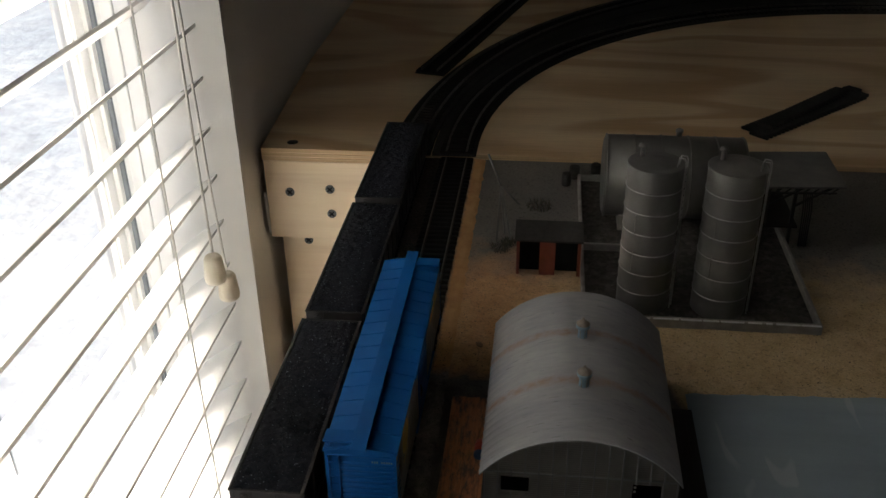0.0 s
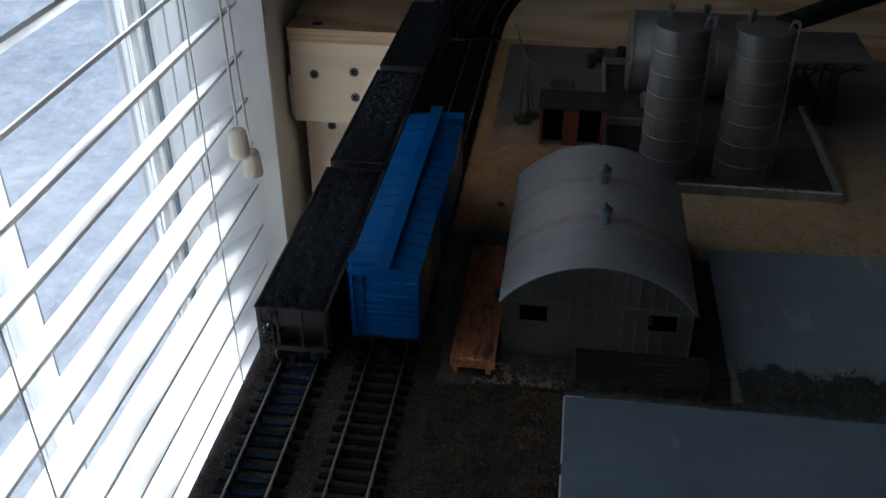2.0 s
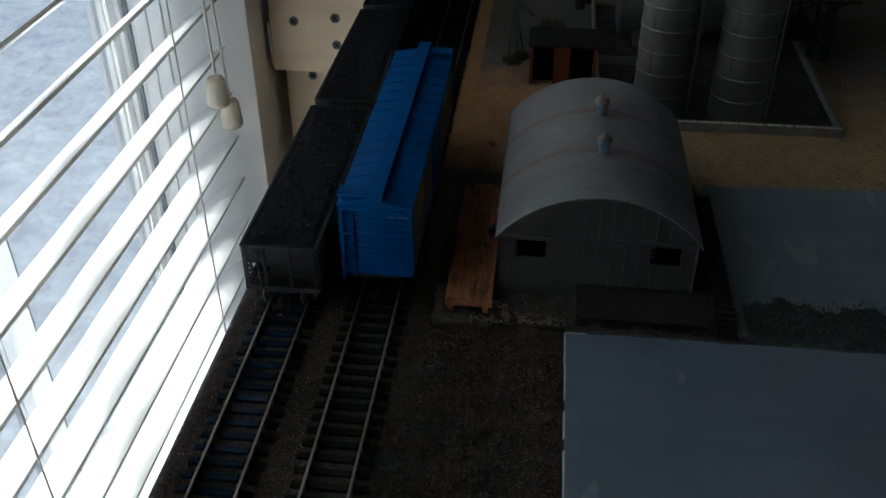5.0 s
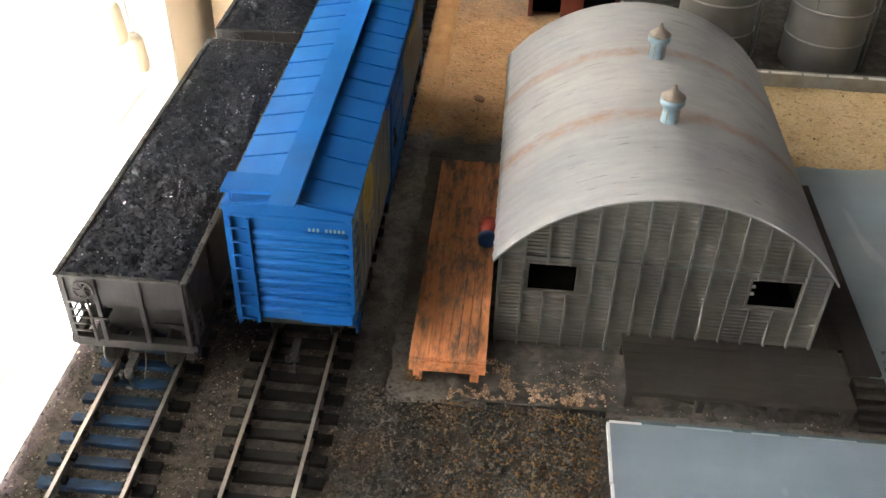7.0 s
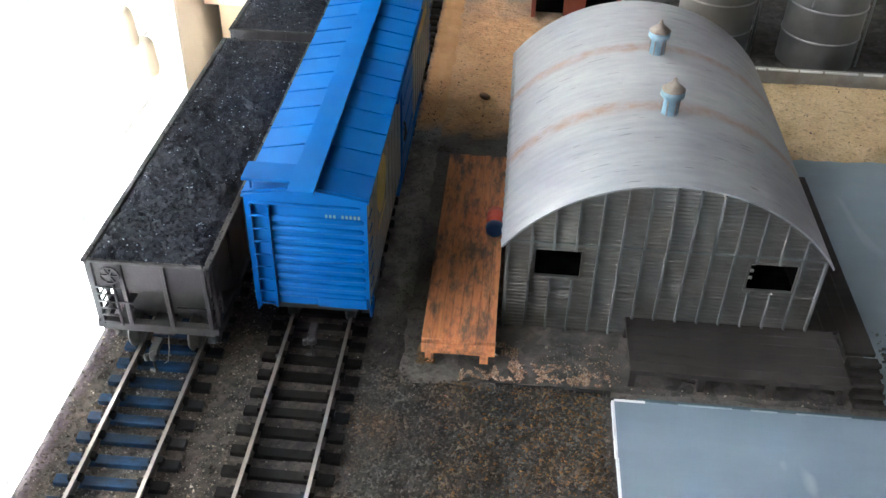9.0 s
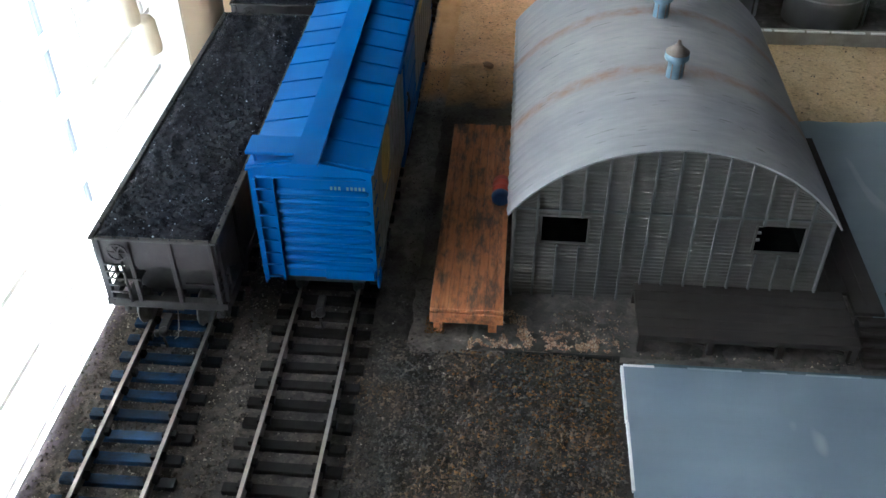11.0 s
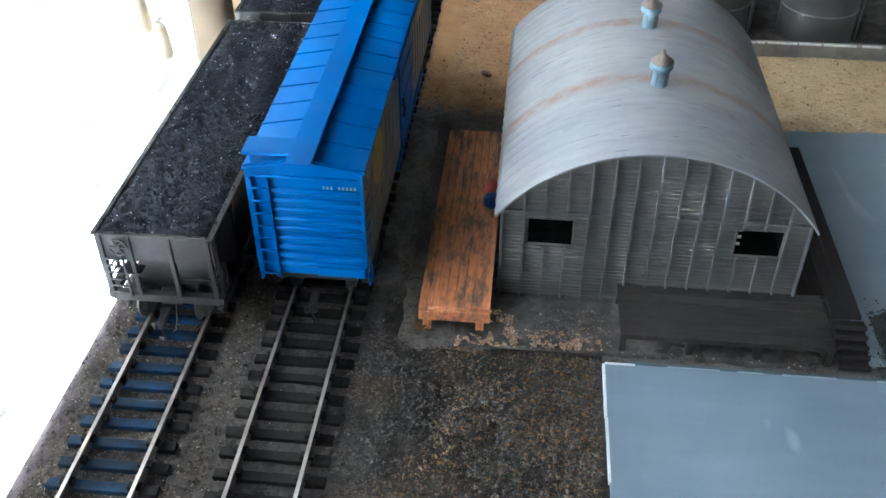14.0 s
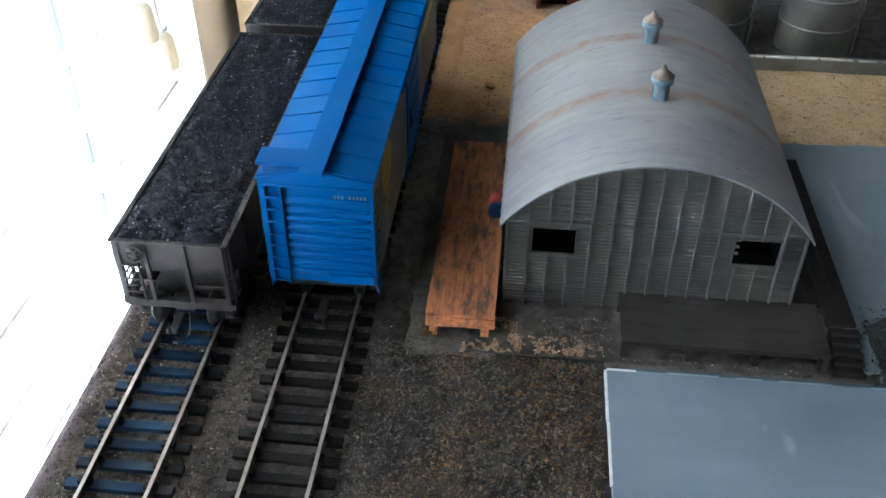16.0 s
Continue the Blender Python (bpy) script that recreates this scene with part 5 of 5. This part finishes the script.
def foot_z(x, y):
    lip = 26.94 + 0.07 * noise.noise(Vector((x * 1.2, 2.0, 7.0))) + 0.04 * noise.noise(Vector((x * 4.0, 6.0, 7.0)))
    left = -3.1 + 0.3 * noise.noise(Vector((y * 1.3, 4.0, 2.0))) if y < 28.6 else -2.2
    rise = min(1, max(0, (y - lip) / 0.07)) * min(1, max(0, (x - left) / 0.3))
    return (0.19 + 0.06 * noise.fractal(Vector((x * 1.1, y * 1.1, 3)), 0.8, 2, 4)) * rise - 0.09 - (0.15 if x < left else 0.0)


sheet(bm, steps(-4.0, 7.2, 110), steps(26.8, 27.2, 12) + steps(27.3, 42.0, 80), foot_z)
tagged(part("foundation_ground", bm, M["footing"]), "low rubble footing round the warehouse", "ground", kind="structure")


def dock():
    root = thing("loading_dock", (1.66, 27.1, 0), "dark weathered wooden loading dock along the warehouse", "loading dock")
    top = 0.76
    for k in range(6):
        bm = bmesh.new()
        box(bm, 0, 5.95, 0.37 * k, 0.364 + 0.37 * k, top - 0.12, top + 0.003 * (k % 3), 0.008)
        part("plank", bm, M["dock"], root)
    for k in range(4):
        bm = bmesh.new()
        box(bm, 5.28 + 0.42 * k, 5.694 + 0.42 * k, 1.38 if k > 1 else 2.23, 10.6, top - 0.12, top + 0.003 * (k % 3), 0.008)
        part("plank", bm, M["dock"], root)
    for x in (0.1, 2.0, 3.9, 5.85):
        for y in (0.12, 2.1):
            bm = bmesh.new()
            box(bm, x - 0.09, x + 0.09, y - 0.09, y + 0.09, 0, top - 0.12)
            part("post", bm, M["dock"], root)
    for y in (4.5, 7, 9.5):
        bm = bmesh.new()
        box(bm, 6.72, 6.9, y - 0.09, y + 0.09, 0, top - 0.12)
        part("post", bm, M["dock"], root)
    for x in (0.1, 2.0, 3.9):
        bm = bmesh.new()
        beam(bm, (x + 0.1, 0.34, top - 0.2), (x + 1.8, 0.34, 0.15), 0.08)
        part("brace", bm, M["dock"], root)
    bm = bmesh.new()
    box(bm, 0, 5.9, 0.03, 0.12, top - 0.2, top - 0.12)
    part("joist", bm, M["dock"], root)
    stairs = thing("dock_steps", (7.8, 26.9, 0), "stack of dark timber steps at the dock corner", "steps")
    for k in range(5):
        bm = bmesh.new()
        z = 0.66 - 0.135 * k
        lathe(bm, [(0.07, 0.0), (0.085, 0.02), (0.085, 0.86), (0.07, 0.88)], 10, (0.0, 1.22 - 0.27 * k, z), "x")
        part("step", bm, M["dock"], stairs)
        bm = bmesh.new()
        box(bm, 0.02, 0.86, 1.22 - 0.27 * k, 1.5, max(0.01, z - 0.13), z + 0.02)
        part("riser", bm, M["dock"], stairs)


dock()


def platform():
    root = thing("freight_platform", (-4.15, 27.56, 0), "orange-stained plank freight platform with dark worn patches", "platform")
    L, w, top = 9.85, 2.08, 0.95
    n = 8
    for k in range(n):
        bm = bmesh.new()
        box(bm, w * k / n + 0.006, w * (k + 1) / n - 0.006, -0.02 * (k % 2), L + 0.03 * (k % 3), top - 0.13, top + 0.008 * (k % 2), 0.015)
        part("plank", bm, M["orange_wood"], root)
    for y in (0.15, 2.5, 4.9, 7.3, 9.6):
        bm = bmesh.new()
        front = y < 1
        box(bm, 0.0 if front else 0.08, w if front else w - 0.08, y - (0.2 if front else 0.12), y + 0.12, top - (0.5 if front else 0.36), top - 0.14, 0.015)
        part("cross_beam", bm, M["orange_wood"], root)
        for x in (0.22, w - 0.3):
            bm = bmesh.new()
            box(bm, x - 0.12, x + 0.12, y - 0.1, y + 0.1, 0, top - (0.51 if front else 0.37))
            part("post", bm, M["orange_wood"], root)


platform()

drum = thing("oil_drum", (-2.33, 32.66, 0.97), "small oil drum lying on the platform, red with blue end", "oil drum")
bm = bmesh.new()
lathe(bm, [(0.25, -0.02), (0.27, 0.0), (0.275, 0.22), (0.29, 0.25), (0.275, 0.28), (0.275, 0.5), (0.29, 0.53), (0.275, 0.56), (0.27, 0.78), (0.25, 0.8)], 20, (0, 0, 0.29), "y")
part("shell", bm, M["red"], drum)
bm = bmesh.new()
lathe(bm, [(0.2, -0.2), (0.28, -0.18), (0.295, -0.02), (0.25, 0.0)], 20, (0, 0, 0.29), "y")
part("lid", bm, M["drum_blue"], drum, "blue drum end")


# ---- the fuel depot ----
def depot_wall():
    root = thing("containment_wall", (3.0, 46.6, 0), "low pale concrete wall round the oily tank yard", "low wall")
    W, D, h = 14.5, 20.9, 0.62
    for x0, x1, y0, y1 in ((0, W, 0, 0.3), (0, 0.24, 0.32, D), (W - 0.24, W, 0.32, D), (0.26, W - 0.26, D - 0.24, D), (0.26, 5.0, 9.2, 9.44)):
        bm = bmesh.new()
        box(bm, x0, x1, y0, y1, -0.05, h, 0.05)
        part("wall_segment", bm, M["stone"], root)
    rnd = random.Random(17)
    x = 0.05
    bm = bmesh.new()
    while x < W - 0.3:
        l = rnd.uniform(0.3, 1.6)
        box(bm, x, min(x + l, W - 0.1), -0.015, 0.09, h - 0.05, h + 0.012)
        x += l + rnd.uniform(0.03, 0.25)
    part("worn_edge", bm, M["kerb"], root, "chipped white edge of the wall")
    bm = bmesh.new()
    sheet(bm, steps(0.25, W - 0.25, 50), steps(0.31, D - 0.25, 60), lambda x, y: 0.1 + 0.05 * noise.fractal(Vector((x, y, 2)), 0.8, 2, 3))
    part("yard_floor", bm, M["yard"], root, "dark oily dirt")


depot_wall()


def storage_tank(x, y, r, h, label):
    root = thing("storage_tank", (x, y, 0.08), label, "storage tank", "upright tanks")
    bm = bmesh.new()
    prof = [(r * 0.99, 0.0)]
    n = 7
    for k in range(n):
        z = h * k / n
        prof += [(r, z + 0.02), (r, z + h / n - 0.05)]
    prof += [(r, h), (r - 0.06, h + 0.02), (r * 0.5, h + 0.14), (0.05, h + 0.22)]
    lathe(bm, prof, 48)
    shell = part("shell", bm, M["tank"], root)
    for k in range(1, n):
        bm = bmesh.new()
        z = h * k / n
        lathe(bm, [(r - 0.02, z - 0.045), (r + 0.035, z - 0.03), (r + 0.035, z + 0.03), (r - 0.02, z + 0.045)], 48)
        part("hoop", bm, M["seam"], shell)
    bm = bmesh.new()
    lathe(bm, [(r - 0.03, h - 0.03), (r + 0.05, h), (r + 0.05, h + 0.06), (r - 0.03, h + 0.08)], 48)
    part("top_rim", bm, M["tank"], shell)
    bm = bmesh.new()
    lathe(bm, [(0.16, 0), (0.16, 0.55), (0.26, 0.6), (0.26, 0.75), (0.08, 0.85)], 14, (-0.75, 0.8, h + 0.1))
    part("hatch", bm, M["tank"], root)
    a = math.radians(-22)
    px, py = r * math.cos(a), r * math.sin(a)
    for d in (-0.2, 0.2):
        bm = bmesh.new()
        tx, ty = -math.sin(a) * d, math.cos(a) * d
        o = 1.1
        rod(bm, [(px * o + tx, py * o + ty, 0.1), (px * o + tx, py * o + ty, h + 0.5), (px * (o - 0.05) + tx, py * (o - 0.05) + ty, h + 0.7), (px * 0.85 + tx, py * 0.85 + ty, h + 0.7), (px * 0.8 + tx, py * 0.8 + ty, h + 0.1)], 0.045, 6)
        part("ladder_rail", bm, M["seam"], root, "pale wire ladder rail")
    for k in range(22):
        bm = bmesh.new()
        z = 0.4 + k * (h - 0.4) / 21
        rod(bm, [(px * 1.1 + math.sin(a) * 0.2, py * 1.1 - math.cos(a) * 0.2, z), (px * 1.1 - math.sin(a) * 0.2, py * 1.1 + math.cos(a) * 0.2, z)], 0.025, 5)
        part("ladder_rung", bm, M["tank"], root)
    bm = bmesh.new()
    for z0 in (h * 0.56, h * 0.3):
        box(bm, -r * 0.62 - 0.03, -r * 0.62 + 0.03, -r * 0.8 - 0.02, -r * 0.8 + 0.06, z0, z0 + h / n)
    part("panel_seam", bm, M["tank"], shell)


storage_tank(6.9, 49.5, 1.66, 9.7, "tall dull silver storage tank with hoops and ladder")
storage_tank(11.6, 49.2, 1.68, 9.75, "tall dull silver storage tank standing beside its twin")


def horizontal_tank():
    root = thing("horizontal_tank", (4.7, 61.2, 0.08), "large dull silver horizontal tank on saddles", "storage tank")
    L, r, z = 9.8, 3.0, 3.45
    bm = bmesh.new()
    lathe(bm, [(r - 0.3, -0.12), (r, 0.02), (r, L - 0.02), (r - 0.3, L + 0.12)], 48, (0, 0, z), "x")
    shell = part("shell", bm, M["tank"], root)
    for k in range(6):
        bm = bmesh.new()
        x = 0.05 + (L - 0.1) * k / 5
        lathe(bm, [(r - 0.02, x - 0.06), (r + 0.05, x - 0.05), (r + 0.05, x + 0.05), (r - 0.02, x + 0.06)], 48, (0, 0, z), "x")
        part("hoop", bm, M["tank"], shell)
    for x in (1.5, L - 1.5):
        bm = bmesh.new()
        box(bm, x - 0.4, x + 0.4, -2.2, 2.2, 0, 1.2)
        part("saddle", bm, M["stone"], root)
    bm = bmesh.new()
    lathe(bm, [(0.2, 0), (0.2, 0.4), (0.28, 0.42), (0.28, 0.6), (0.1, 0.7)], 14, (5.2, 0.8, z + r - 0.2))
    part("hatch", bm, M["tank"], root)


horizontal_tank()


def shed():
    root = thing("pump_shed", (-1.35, 51.9, 0), "small red shed with dark openings and black sloped roof", "shed")
    W, D = 4.3, 1.9
    for name, x0, x1, y0, y1, z1 in (("back_wall", 0, W, D - 0.12, D, 3.0), ("side_wall", 0, 0.12, 0.5, D - 0.12, 2.9), ("side_wall", W - 0.12, W, 0.5, D - 0.12, 2.9), ("front_post", 0, 0.2, 0.35, 0.5, 2.7), ("front_panel", 1.55, 2.6, 0.35, 0.5, 2.7), ("front_post", W - 0.22, W, 0.35, 0.5, 2.7)):
        bm = bmesh.new()
        box(bm, x0, x1, y0, y1, 0, z1)
        part(name, bm, M["brick_red"], root)
    # Black sheet inside the open front; its colour stands in for shade.
    bm = bmesh.new()
    box(bm, 0.12, W - 0.12, 1.0, 1.1, 0.02, 2.75)
    part("dark_interior", bm, M["dark"], root, "black sheet standing in for shade in the open front")
    bm = bmesh.new()
    q = [bm.verts.new(p) for p in ((-0.12, 0.0, 2.72), (W + 0.12, 0.0, 2.72), (W + 0.12, D + 0.1, 3.2), (-0.12, D + 0.1, 3.2), (-0.12, 0.0, 2.85), (W + 0.12, 0.0, 2.85), (W + 0.12, D + 0.1, 3.33), (-0.12, D + 0.1, 3.33))]
    for f in ((3, 2, 1, 0), (4, 5, 6, 7), (0, 1, 5, 4), (1, 2, 6, 5), (2, 3, 7, 6), (3, 0, 4, 7)):
        bm.faces.new([q[i] for i in f])
    part("roof", bm, M["truck"], root, "black sloped roof")


shed()


def canopy():
    root = thing("loading_canopy", (14.6, 56.9, 0), "flat grey truck-loading canopy on dark trestle posts", "canopy")
    bm = bmesh.new()
    q = [(0, 0.2, 4.75), (6.1, 0.2, 4.95), (6.1, 6.2, 4.95), (0, 6.2, 4.75)]
    a = [bm.verts.new(p) for p in q]
    b = [bm.verts.new((p[0], p[1], p[2] + 0.14)) for p in q]
    for i in range(4):
        j = (i + 1) % 4
        bm.faces.new((a[i], a[j], b[j], b[i]))
    bm.faces.new(a)
    bm.faces.new(b[::-1])
    part("roof", bm, M["canopy_roof"], root, "flat grey roof sheet")
    for x in (1.2, 3.0):
        for y in (0.8, 5.4):
            bm = bmesh.new()
            beam(bm, (x, y, 0), (x, y, 4.75), 0.22)
            part("post", bm, M["truck"], root)
            bm = bmesh.new()
            beam(bm, (x, y, 3.2), (x + 2.4, y, 4.75), 0.14)
            part("brace", bm, M["truck"], root)
    for y in (0.5, 5.7):
        bm = bmesh.new()
        beam(bm, (0.2, y, 4.3), (5.6, y, 4.45), 0.12)
        part("truss_chord", bm, M["truck"], root)
        for k in range(9):
            bm = bmesh.new()
            x = 0.3 + 0.6 * k
            beam(bm, (x, y, 4.32), (x + 0.55, y, 4.8), 0.08)
            part("truss_web", bm, M["truck"], root)
    bm = bmesh.new()
    box(bm, 0.4, 3.4, 0.4, 5.6, 1.7, 1.85)
    part("deck", bm, M["dock"], root)
    for k in range(5):
        bm = bmesh.new()
        rod(bm, [(3.5 + 0.14 * k, 0.7, 4.4), (3.6 + 0.14 * k, 0.5, 3.0), (3.7 + 0.12 * k, 0.4, 0.3)], 0.05, 6)
        part("filler_hose", bm, M["truck"], root)


canopy()

hoist = thing("tripod_hoist", (-2.4, 57.0, 0), "thin grey wire tripod hoist with slanting boom", "hoist")
for a, b in (((-0.55, -0.2, 0), (-0.3, 0, 4.4)), ((0.5, -0.2, 0), (-0.3, 0, 4.4)), ((0.0, 0.9, 0), (-0.3, 0, 4.4)), ((-1.2, 0.0, 6.7), (-0.3, -0.12, 4.4)), ((-0.3, -0.12, 4.4), (1.05, -0.1, 2.95))):
    bm = bmesh.new()
    rod(bm, [a, b], 0.08, 8)
    part("pole", bm, M["tank"], hoist)



def coach(x0, L):
    """A long dark car with a rounded roof, pale sill line and two trucks."""
    root = thing("black_railcar", (x0, 126.2, 0.71), "dark unlit model railcar with a thin pale sill line", "railcar", "black railcars", turn=-90)
    w = 1.6
    bm = bmesh.new()
    prism(bm, [(-w, 1.5), (w, 1.5), (w, 4.2), (w * 0.8, 4.75), (w * 0.4, 5.05), (0, 5.12), (-w * 0.4, 5.05), (-w * 0.8, 4.75), (-w, 4.2)], 0.2, L - 0.2)
    part("body", bm, M["dark"], root)
    for sx in (-1, 1):
        bm = bmesh.new()
        a, b = sorted((sx * w, sx * (w + 0.03)))
        for k in range(3):
            box(bm, a, b, 0.8 + k * (L - 1) / 3, (k + 1) * (L - 1) / 3, 1.62, 1.75)
        part("sill_line", bm, M["pale"], root, "thin pale line along the sill")
    bm = bmesh.new()
    box(bm, -1.0, 1.0, 0.6, L - 0.6, 1.0, 1.5)
    part("underframe", bm, M["truck"], root)
    for y, s in ((0.2, -1), (L - 0.2, 1)):
        coupler(root, y, s)
        bogie(root, y - s * 3.0)


for x0 in (-5.0, 17.6, 40.2):
    coach(x0, 21.6)

rnd = random.Random(5)
for x, y, r in ((2.1, 66.6, 0.38), (2.75, 68.0, 0.42), (4.5, 68.6, 0.4)):
    keg = thing("steel_keg", (x, y, 0.0), "small dark steel keg standing behind the tank yard", "keg", "steel kegs")
    bm = bmesh.new()
    lathe(bm, [(r * 0.9, 0), (r, 0.05), (r * 1.05, 0.5), (r, 1.0), (r * 0.9, 1.05)], 16)
    part("shell", bm, M["truck"], keg)


# ---- loose ground cover ----
def granules(name, label, spots, count, lo, hi, mat, seed, zf, flat=1.0, patchy=0.0):
    """Small stones and foam clumps, pressed into the ground."""
    rnd = random.Random(seed)
    vs, fs = [], []
    areas = [(x1 - x0) * (y1 - y0) for x0, x1, y0, y1 in spots]
    for k in range(count):
        x0, x1, y0, y1 = rnd.choices(spots, areas)[0]
        x, y = rnd.uniform(x0, x1), rnd.uniform(y0, y1)
        if patchy and noise.fractal(Vector((x * 2.4, y * 2.4, seed)), 0.6, 2.0, 3) < patchy - 0.5:
            continue
        r = lo + (hi - lo) * rnd.random() ** 3
        c = Vector((x, y, zf(x, y) + r * 0.25))
        n0 = len(vs)
        for d in ((1, 0, 0), (-0.5, 0.87, 0), (-0.5, -0.87, 0), (0, 0, 1)):
            v = Vector(d) + Vector([rnd.uniform(-0.4, 0.4) for _ in range(3)])
            v.z *= flat
            vs.append(tuple((c + v * r) * CM))
        fs += [tuple(n0 + i for i in f) for f in ((0, 1, 3), (1, 2, 3), (2, 0, 3))]
    me = bpy.data.meshes.new(name)
    me.from_pydata(vs, [], fs)
    me.materials.append(M[mat])
    return tagged(new(name, me), label, "gravel", kind="stuff")


granules("scrub_clumps", "brown and ochre foam clumps on the scrub", [(-5.0, 1.1, 8, 26.84)], 26000, 0.028, 0.085, "grain", 21, scrub_z, 0.6)
granules("scrub_fringe", "sparse foam clumps between track and scrub", [(-5.6, -4.4, 8, 27.2), (-6.0, -4.6, 8, 27.2)], 7500, 0.022, 0.075, "grain", 27, strip_z, 0.6)
granules("ochre_clumps", "rust and ochre foam scatter on the scrub", [(-3.6, 1.0, 22, 26.8), (-3.0, 1.05, 25.2, 26.85), (-1.0, 1.05, 16, 26.8), (-1.6, 1.05, 23.5, 26.8)], 2600, 0.025, 0.075, "ochre", 26, scrub_z, 0.6)
granules("ballast_stones", "fine brown and cream ballast stones between the ties", [(-13.5, -8.6, 8, 45)], 25000, 0.02, 0.058, "ballast_grain", 22, strip_z)
granules("dirt_grains", "fine dark dirt grains between the rails", [(-9.2, -4.9, 8, 45)], 15000, 0.012, 0.042, "dirt_grain", 23, lambda x, y: strip_z(x, y) - 0.012)
granules("footing_rubble", "pale rubble along the warehouse footing", [(-1.0, 1.5, 27.15, 28.1), (-0.6, 1.5, 27.2, 28.7), (1.7, 8.0, 26.8, 27.15), (8.75, 9.6, 26.9, 28.2)], 800, 0.015, 0.05, "rubble", 24, foot_z)
granules("orange_rubble", "orange and pink dust and grit along the footing edge", [(-3.8, 0.9, 27.0, 27.3), (-3.6, 0.6, 27.0, 27.45), (-2.1, -1.4, 27.2, 28.6), (-1.9, 0.6, 27.05, 27.75), (-0.4, 1.2, 27.05, 27.5)], 11000, 0.01, 0.04, "orange_grit", 44, foot_z, 1.0, 0.53)
# Black strip added as the shadow line under the footing's front edge.
bm = bmesh.new()
rnd = random.Random(51)
x = -2.0
while x < 1.1:
    l = rnd.uniform(0.4, 0.9)
    a = 26.84 + rnd.uniform(-0.03, 0.03)
    box(bm, x, min(1.2, x + l), a, a + 0.1, -0.1, 0.06 + rnd.uniform(-0.015, 0.02), 0.01)
    x += l + 0.01
tagged(part("footing_edge", bm, M["cork"]), "black strip painted in as the shadow line of the footing", "trim", kind="structure")
granules("ochre_pile", "small heap of ochre foam at the platform corner", [(-4.3, -3.75, 27.5, 28.3)], 420, 0.02, 0.05, "ochre", 46, lambda x, y: 0.02 + 0.42 * max(0.0, 1.0 - math.hypot(x + 4.02, (y - 27.9) * 0.8) / 0.32))
granules("sand_flecks", "dark flecks scattered over the sand", [(-4.5, -2.3, 38, 60), (7.5, 20, 40.5, 47.6)], 600, 0.015, 0.055, "grain", 25, lambda x, y: 0.0 + lumps(x, y))


def weeds(name, label, spots, count, seed, tall):
    rnd = random.Random(seed)
    vs, fs = [], []
    for k in range(count):
        cx, cy, rr = rnd.choice(spots)
        a, d = rnd.uniform(0, 6.3), rr * math.sqrt(rnd.random())
        x, y = cx + d * math.cos(a), cy + d * math.sin(a)
        h, w, b = tall * rnd.uniform(0.3, 1.0), rnd.uniform(0.015, 0.04), rnd.uniform(0, 6.3)
        lx, ly = rnd.uniform(-0.5, 0.5) * h, rnd.uniform(-0.5, 0.5) * h
        n0 = len(vs)
        for p in ((x - w * math.cos(b), y - w * math.sin(b), 0), (x + w * math.cos(b), y + w * math.sin(b), 0), (x + lx * 0.5 + w * 0.6, y + ly * 0.5, h * 0.6), (x + lx, y + ly, h)):
            vs.append(tuple(Vector(p) * CM))
        fs += [(n0, n0 + 1, n0 + 2), (n0, n0 + 2, n0 + 3)]
    me = bpy.data.meshes.new(name)
    me.from_pydata(vs, [], fs)
    me.materials.append(M["weed"])
    return tagged(new(name, me), label, "weeds", kind="stuff")


bm = bmesh.new()
bmesh.ops.create_icosphere(bm, subdivisions=2, radius=0.2)
for v in bm.verts:
    v.co *= 1.0 + 0.35 * noise.noise(v.co * 6.0 + Vector((3, 1, 2)))
    v.co.z *= 0.7
tagged(part("stone", bm, M["pebble"], None, "", (-3.15, 43.6, 0.1 + lumps(-3.15, 43.6))), "small brown stone lying on the orange sand", "stone")

bm = bmesh.new()


def verge_z(x, y):
    edge = 30.0 + 0.9 * noise.noise(Vector((x * 0.5, 3.0, 1.0))) + 0.5 * noise.noise(Vector((x * 1.7, 8.0, 1.0)))
    near = min(1.0, max(0.0, (edge - y) / 0.7)) * min(1.0, max(0.0, (x - 9.0) / 0.4)) * min(1.0, max(0.0, (y - 26.8) / 0.15))
    return 0.06 + near * (0.07 + 0.07 * max(0.0, 0.4 + noise.fractal(Vector((x * 1.6, y * 1.6, 6.0)), 0.8, 2.0, 4)))


sheet(bm, steps(8.9, 30, 170), steps(26.75, 31.2, 44), verge_z)
tagged(part("verge_ground", bm, M["verge"]), "dark grey-green scrubby verge between road and lot", "ground", kind="structure")
granules("verge_clumps", "dark grey-green foam clumps on the verge", [(9.1, 26, 26.9, 30.2)], 4200, 0.03, 0.08, "verge_clump", 41, verge_z)
weeds("weeds", "dull green and brown weed tufts by the lot", [(10.5, 28.0, 1.2), (12.0, 28.6, 1.4), (13.5, 28.4, 1.5), (15, 28.6, 1.6), (17, 28.6, 1.6), (9.6, 27.6, 0.6)], 1500, 31, 0.45)
weeds("weeds", "dry weed tufts round the hoist and shed", [(-2.6, 55.6, 0.7), (-2.0, 56.4, 0.6), (0.0, 62.5, 1.0), (-3.9, 28.2, 0.15)], 700, 32, 0.6)
weeds("weeds", "flat dark weed patches beside the platform", [(-5.0, 30.2, 0.3), (-4.8, 33.1, 0.35), (-5.2, 36.4, 0.3), (-4.5, 39.2, 0.25)], 200, 33, 0.14)
